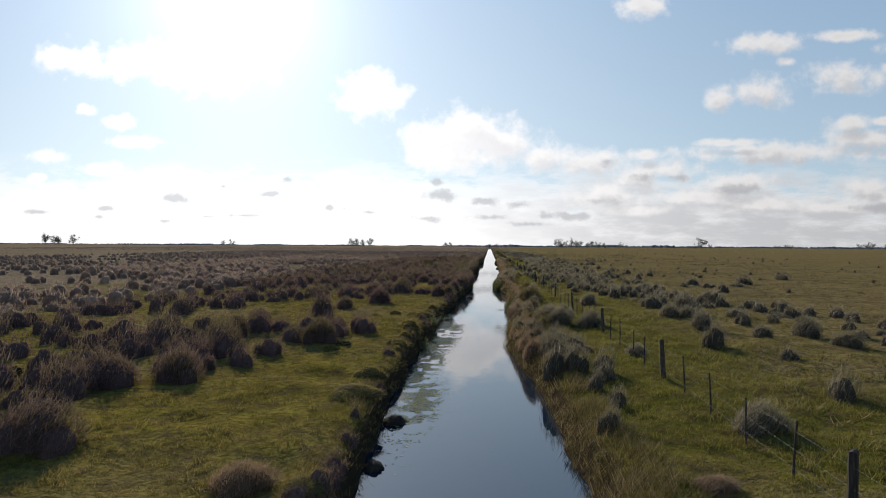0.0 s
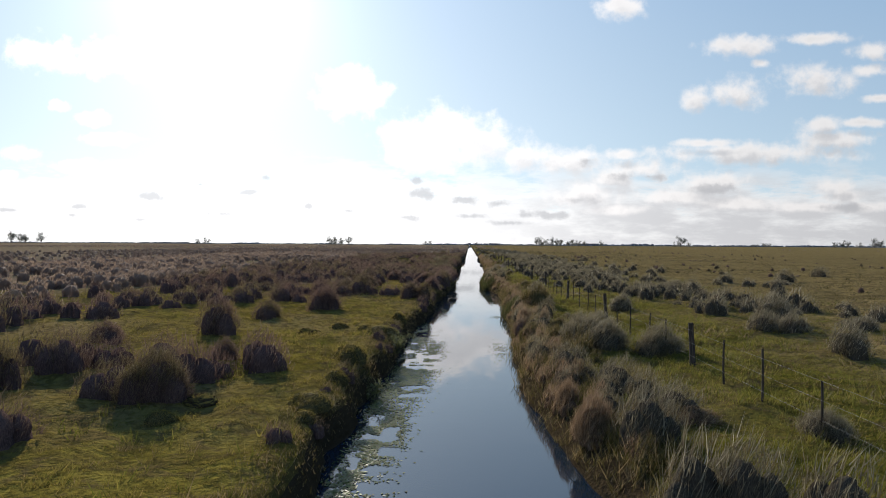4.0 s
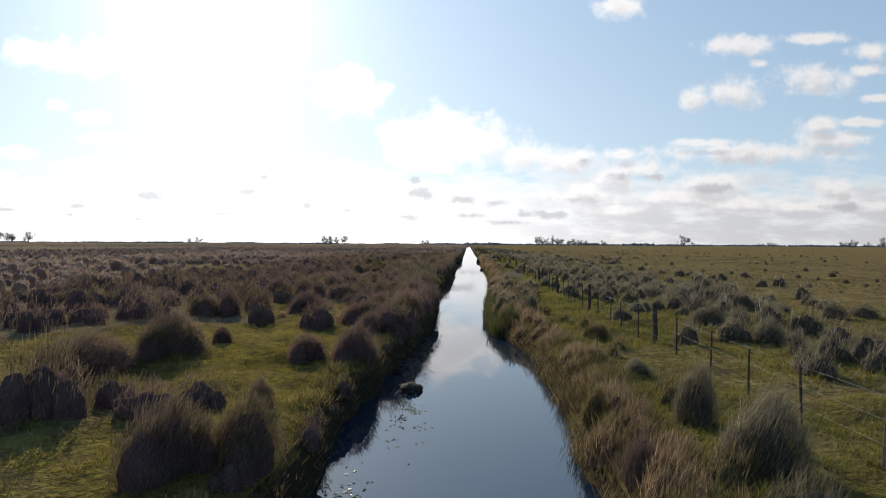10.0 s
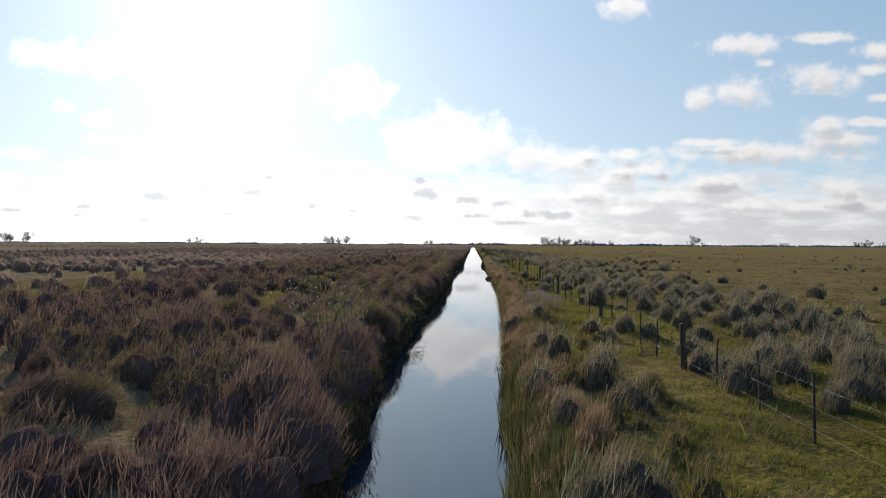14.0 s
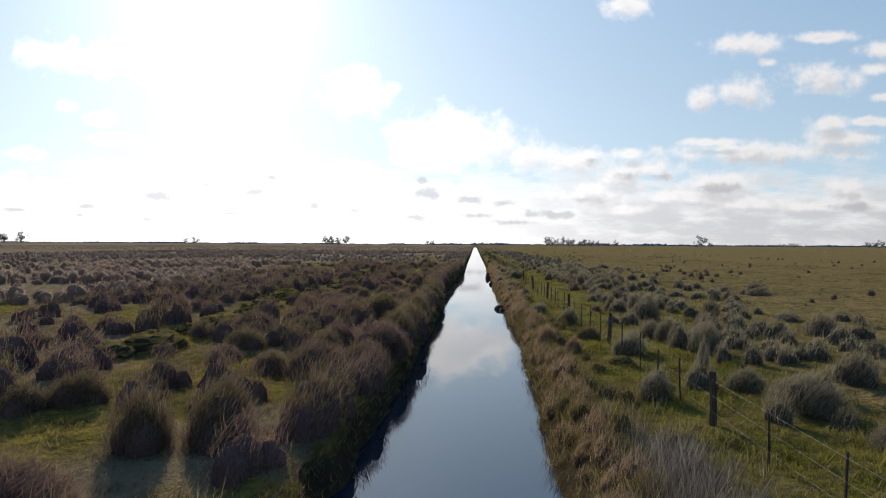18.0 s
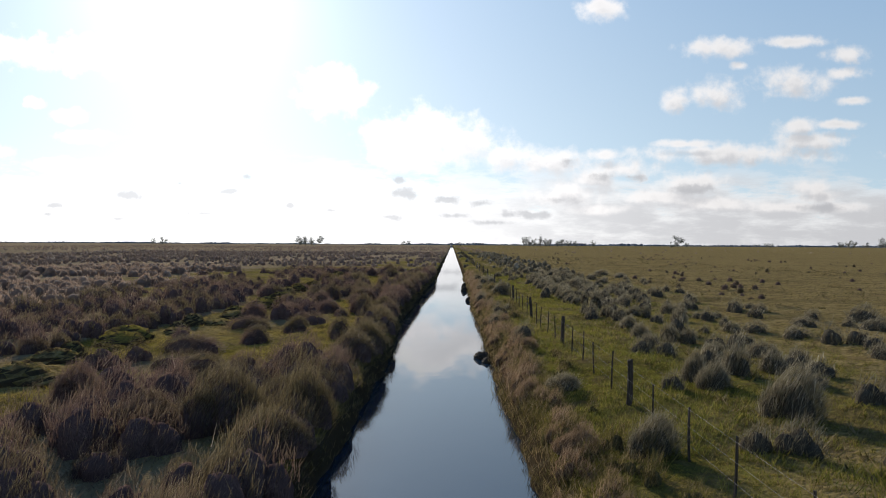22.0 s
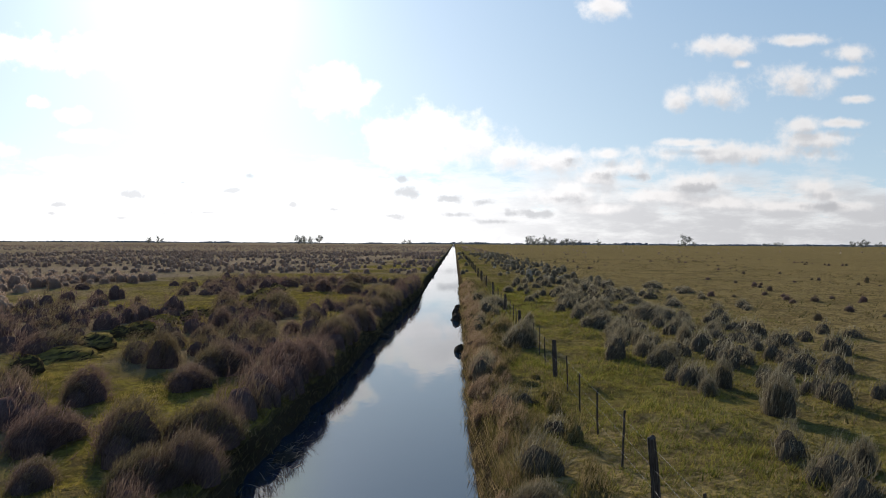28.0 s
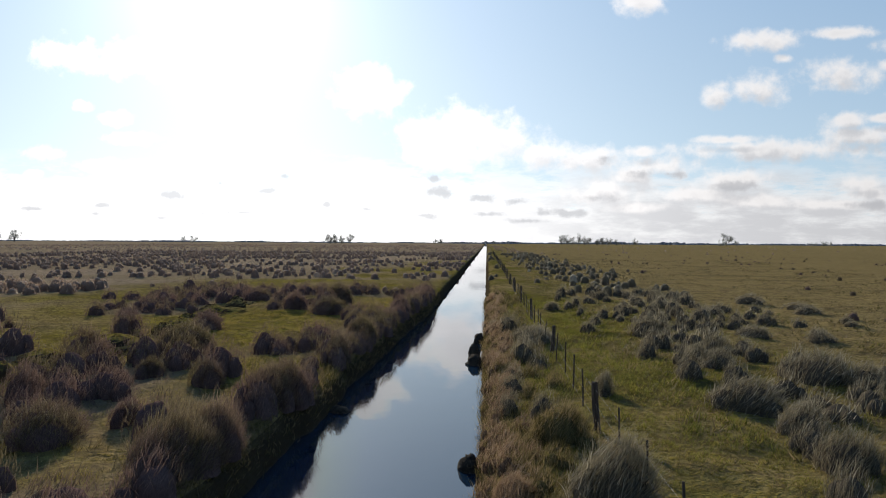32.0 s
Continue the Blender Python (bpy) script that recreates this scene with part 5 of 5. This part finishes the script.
tops = []
for i, y in enumerate(POST_Y):
    z = stand("post", posts[i % 5], y, 4.5)
    tops.append((fence_x(y), y, z))
    if i + 1 < len(POST_Y) and y < 330:
        for q in range(1, 5):
            stand("dropper", droppers[(i + q) % 4], y + (POST_Y[i + 1] - y) * q / 5 + lean.uniform(-0.15, 0.15), 2.5)


def strand(level):
    """One wire along all the posts, sagging a little between them."""
    line = []
    for (xa, ya, za), (xb, yb, zb) in zip(tops, tops[1:]):
        for s in range(6):
            k = s / 6
            line.append((xa + (xb - xa) * k - FENCE_X - 0.09, ya + (yb - ya) * k, za + (zb - za) * k + level - 0.10 * k * (1 - k)))
    line = np.array(line)
    ring = 0.0022 * np.array([(math.cos(a), 0, math.sin(a)) for a in np.arange(4) * math.pi / 2])
    verts = (line[:, None] + ring[None]).reshape(-1, 3)
    faces = []
    for i in range(len(line) - 1):
        for s in range(4):
            faces.append((4 * i + s, 4 * i + (s + 1) % 4, 4 * i + 4 + (s + 1) % 4, 4 * i + 4 + s))
    return mesh("wire", verts, faces, [WIRE], smooth=True)


for level in (0.35, 0.72, 1.08):
    part("wire", strand(level), fence)

# ---- earth mounds, clods, shrubs ----


def mound(x, y, wide, tall, seed, leaf_top=True):
    r = np.random.default_rng(seed)
    v, f = dome(r, 0.5, 1.0, 16, 8, 0.09)
    v[:, 2] = np.sign(v[:, 2]) * np.abs(v[:, 2]) ** 1.2
    ob = new("earth_mound", mesh("earth_mound", v, f, [PASTURE], smooth=True))
    wide, tall = 1.15 * wide, 0.75 * tall
    ob.matrix_basis = Matrix.Translation((x, y, float(height(x, y)) - 0.04)) @ Matrix.Rotation(r.uniform(0, 6), 4, "Z") @ Matrix.Diagonal((wide, wide * r.uniform(0.7, 1.2), tall, 1))
    return tagged(ob, "low turf-covered earth mound among tussocks", "earth mound", "earth mounds")


MOUNDS = [(-15.8, 23.4, 1.3, 0.6), (-16.6, 22.2, 1.0, 0.5), (-14.7, 31, 1.5, 0.5), (-6.7, 40.4, 0.7, 0.35), (-6.2, 29.5, 0.6, 0.3), (5.3, 93, 0.9, 0.5), (5.0, 104.5, 0.8, 0.45), (6.1, 118.5, 0.7, 0.4)]
for i in range(54):
    y = 119 + 1.6 * i + 0.5 * math.sin(i * 2.7)
    MOUNDS.append((-12.3 - 0.02 * max(0, y - 165) + 0.8 * math.sin(y * 0.21) + 0.55 * math.sin(i * 1.9), y, 1.5 + 0.6 * math.sin(i * 1.3), 0.7 + 0.25 * math.sin(i * 2.1)))
for i, (x, y, wide, tall) in enumerate(MOUNDS):
    mound(x, y, wide, tall, 200 + i)


def clod(x, y, wide, tall, seed):
    r = np.random.default_rng(seed)
    v, f = dome(r, 0.5, 1.0, 14, 7, 0.14)
    ob = new("earth_clod", mesh("earth_clod", v, f, [SOIL], smooth=True))
    ob.matrix_basis = Matrix.Translation((x, y, WATER_Z - 0.08)) @ Matrix.Rotation(r.uniform(0, 6), 4, "Z") @ Matrix.Diagonal((wide, wide * 0.8, tall, 1))
    return tagged(ob, "dark wet clod of earth at the water's edge", "earth clod", "clods at the water's edge")


CLODS = [(3.35, 186.8, 0.9, 0.55), (3.3, 188.2, 0.7, 0.8), (3.1, 145.0, 0.9, 0.4), (3.25, 144.0, 0.6, 0.3), (3.4, 173.9, 0.7, 0.45), (-2.35, 16.5, 0.7, 0.25), (-1.3, 64.6, 0.9, 0.3), (-1.5, 70.9, 1.2, 0.25), (-1.6, 69.4, 1.0, 0.22), (-1.9, 67.0, 0.6, 0.2), (-1.35, 158.2, 0.8, 0.2), (-1.0, 178.7, 0.8, 0.25), (3.5, 193, 0.8, 0.6), (-2.4, 20.3, 0.8, 0.3)]
for i, (x, y, wide, tall) in enumerate(CLODS):
    clod(x, y, wide, tall, 300 + i)


def limb(bm, a, b, ra, rb, sides=6):
    a, b = Vector(a), Vector(b)
    q = (b - a).to_track_quat("Z", "Y")
    loops = []
    for end, radius in ((a, ra), (b, rb)):
        loops.append([bm.verts.new(end + q @ Vector((radius * math.cos(2 * math.pi * s / sides), radius * math.sin(2 * math.pi * s / sides), 0))) for s in range(sides)])
    for s in range(sides):
        bm.faces.new((loops[0][s], loops[0][(s + 1) % sides], loops[1][(s + 1) % sides], loops[1][s]))


def bm_mesh(name, bm, m):
    me = bpy.data.meshes.new(name)
    bm.to_mesh(me)
    bm.free()
    me.materials.append(m)
    return me


def leaf_cloud(r, centres, per, spread, size):
    c = np.repeat(np.array(centres), per, 0)
    root = c + r.normal(0, spread, c.shape)
    tip = root + r.normal(0, 1, c.shape) * size
    return blades(r, root, tip, size * 0.55, 0.0, 1)


def shrub(x, y, tall, seed, stems=6):
    """A thin many-stemmed shrub with small light leaves."""
    r = np.random.default_rng(seed)
    base = new("shrub")
    base.location = (x, y, float(height(x, y)) - 0.03)
    tagged(base, "spindly shrub with small sunlit leaves on the canal bank", "shrub")
    twigs = []
    for s in range(stems):
        bm = bmesh.new()
        p = np.zeros(3)
        d = np.array([r.normal(0.22, 0.35), r.normal(0, 0.3), 0.95])
        for q in range(5):
            e = p + d * tall * r.uniform(0.14, 0.24)
            limb(bm, p, e, 0.018 - 0.003 * q, 0.015 - 0.003 * q, 5)
            d = d + np.array([r.normal(0.02, 0.3), r.normal(0, 0.3), 0])
            p = e
            twigs.append(p)
            if q > 0:
                side = p + r.normal(0, 0.16, 3) * tall * 0.6
                limb(bm, p, side, 0.008, 0.003, 4)
                twigs += [side, (p + side) / 2]
        part("stem", bm_mesh("stem", bm, BARK), base)
    v, f, a = leaf_cloud(r, twigs, 8, 0.07, 0.055)
    part("leaves", mesh("leaves", v, f, [SHRUB], along=a), base, "small yellow-green leaves")
    return base


shrub(-3.3, 88.4, 2.5, 401, 9)
shrub(-3.2, 90.0, 2.0, 402, 7)
shrub(-2.95, 39.3, 0.8, 403, 7)
shrub(-3.0, 33.5, 0.6, 404, 5)


def far_tree(x, y, tall, broad, seed):
    """A gum tree far off: forked trunk and an open crown of leaf clumps."""
    r = np.random.default_rng(seed)
    base = new("tree")
    base.location = (x, y, -0.3)
    tagged(base, "tall dark gum tree with an open crown on the horizon", "tree", "trees on the horizon")
    bm = bmesh.new()
    fork = np.array([r.normal(0, 0.03) * tall, 0, tall * r.uniform(0.12, 0.24)])
    limb(bm, (0, 0, 0), fork, tall * 0.024, tall * 0.018)
    clumps = []
    for s in range(9):
        a = 2 * math.pi * s / 9 + r.uniform(-0.3, 0.3)
        up = r.uniform(0.05, 0.70)
        out = broad * r.uniform(0.1, 0.46) * (1.15 - abs(up - 0.3))
        end = fork + np.array([math.cos(a) * out, math.sin(a) * out, tall * up])
        limb(bm, fork, end, tall * 0.012, tall * 0.004, 5)
        clumps += [end, end * 0.7 + fork * 0.3 + r.normal(0, 0.05, 3) * tall, end + r.normal(0, 0.07, 3) * tall]
    part("trunk", bm_mesh("trunk", bm, BARK), base)
    v, f, al = leaf_cloud(r, clumps, 34, tall * 0.066, tall * 0.052)
    part("crown", mesh("crown", v, f, [HAZED_GUM], along=al), base)
    return base


TREES = [(-985, 25, 22), (-966, 22, 18), (-948, 20, 16), (-921, 23, 15), (-559, 14, 18), (-572, 11, 12), (-290, 19, 14), (-278, 18, 11), (-264, 16, 11), (-250, 17, 12), (-76, 11, 10), (-86, 9, 9), (24, 8, 7), (148, 16, 13), (158, 18, 12), (169, 15, 12), (179, 17, 13), (190, 16, 11), (200, 14, 9), (212, 13, 9), (222, 15, 10), (236, 15, 11), (247, 11, 8), (283, 11, 10), (448, 22, 24), (432, 11, 12), (466, 9, 10), (600, 8, 12), (612, 9, 12), (628, 9, 11), (760, 13, 16), (772, 14, 14), (790, 13, 14), (808, 11, 12), (835, 17, 11), (858, 16, 11)]
for i, (x, tall, broad) in enumerate(TREES):
    far_tree(x, 1302 + 9 * math.sin(i * 2.2), tall * 1.15, broad * 1.15, 500 + i)

# ---- the thin line of woods under the sky ----
count = 4200
wx = rng.uniform(-3400, 3400, count)
wy = 2300 + rng.uniform(-60, 60, count)
w_tall = np.where(wx < 0, 0.6, 1.0) * (3.0 + 8.0 * fbm(wx, wy * 0, 90.0, 81, 3) ** 2 + 3.5 * rng.uniform(0, 1.0, count) ** 3)
verts, faces, at = [], [], 0
for i in range(count):
    v, f = dome(rng, rng.uniform(3, 8), w_tall[i], 5, 2, 0.35)
    verts.append(v + np.array([wx[i], wy[i], -0.5])), faces.append(f + at)
    at += len(v)
far_woods = new("far_woods", mesh("far_woods", np.concatenate(verts), np.concatenate(faces), [HAZED_WOODS], smooth=True))
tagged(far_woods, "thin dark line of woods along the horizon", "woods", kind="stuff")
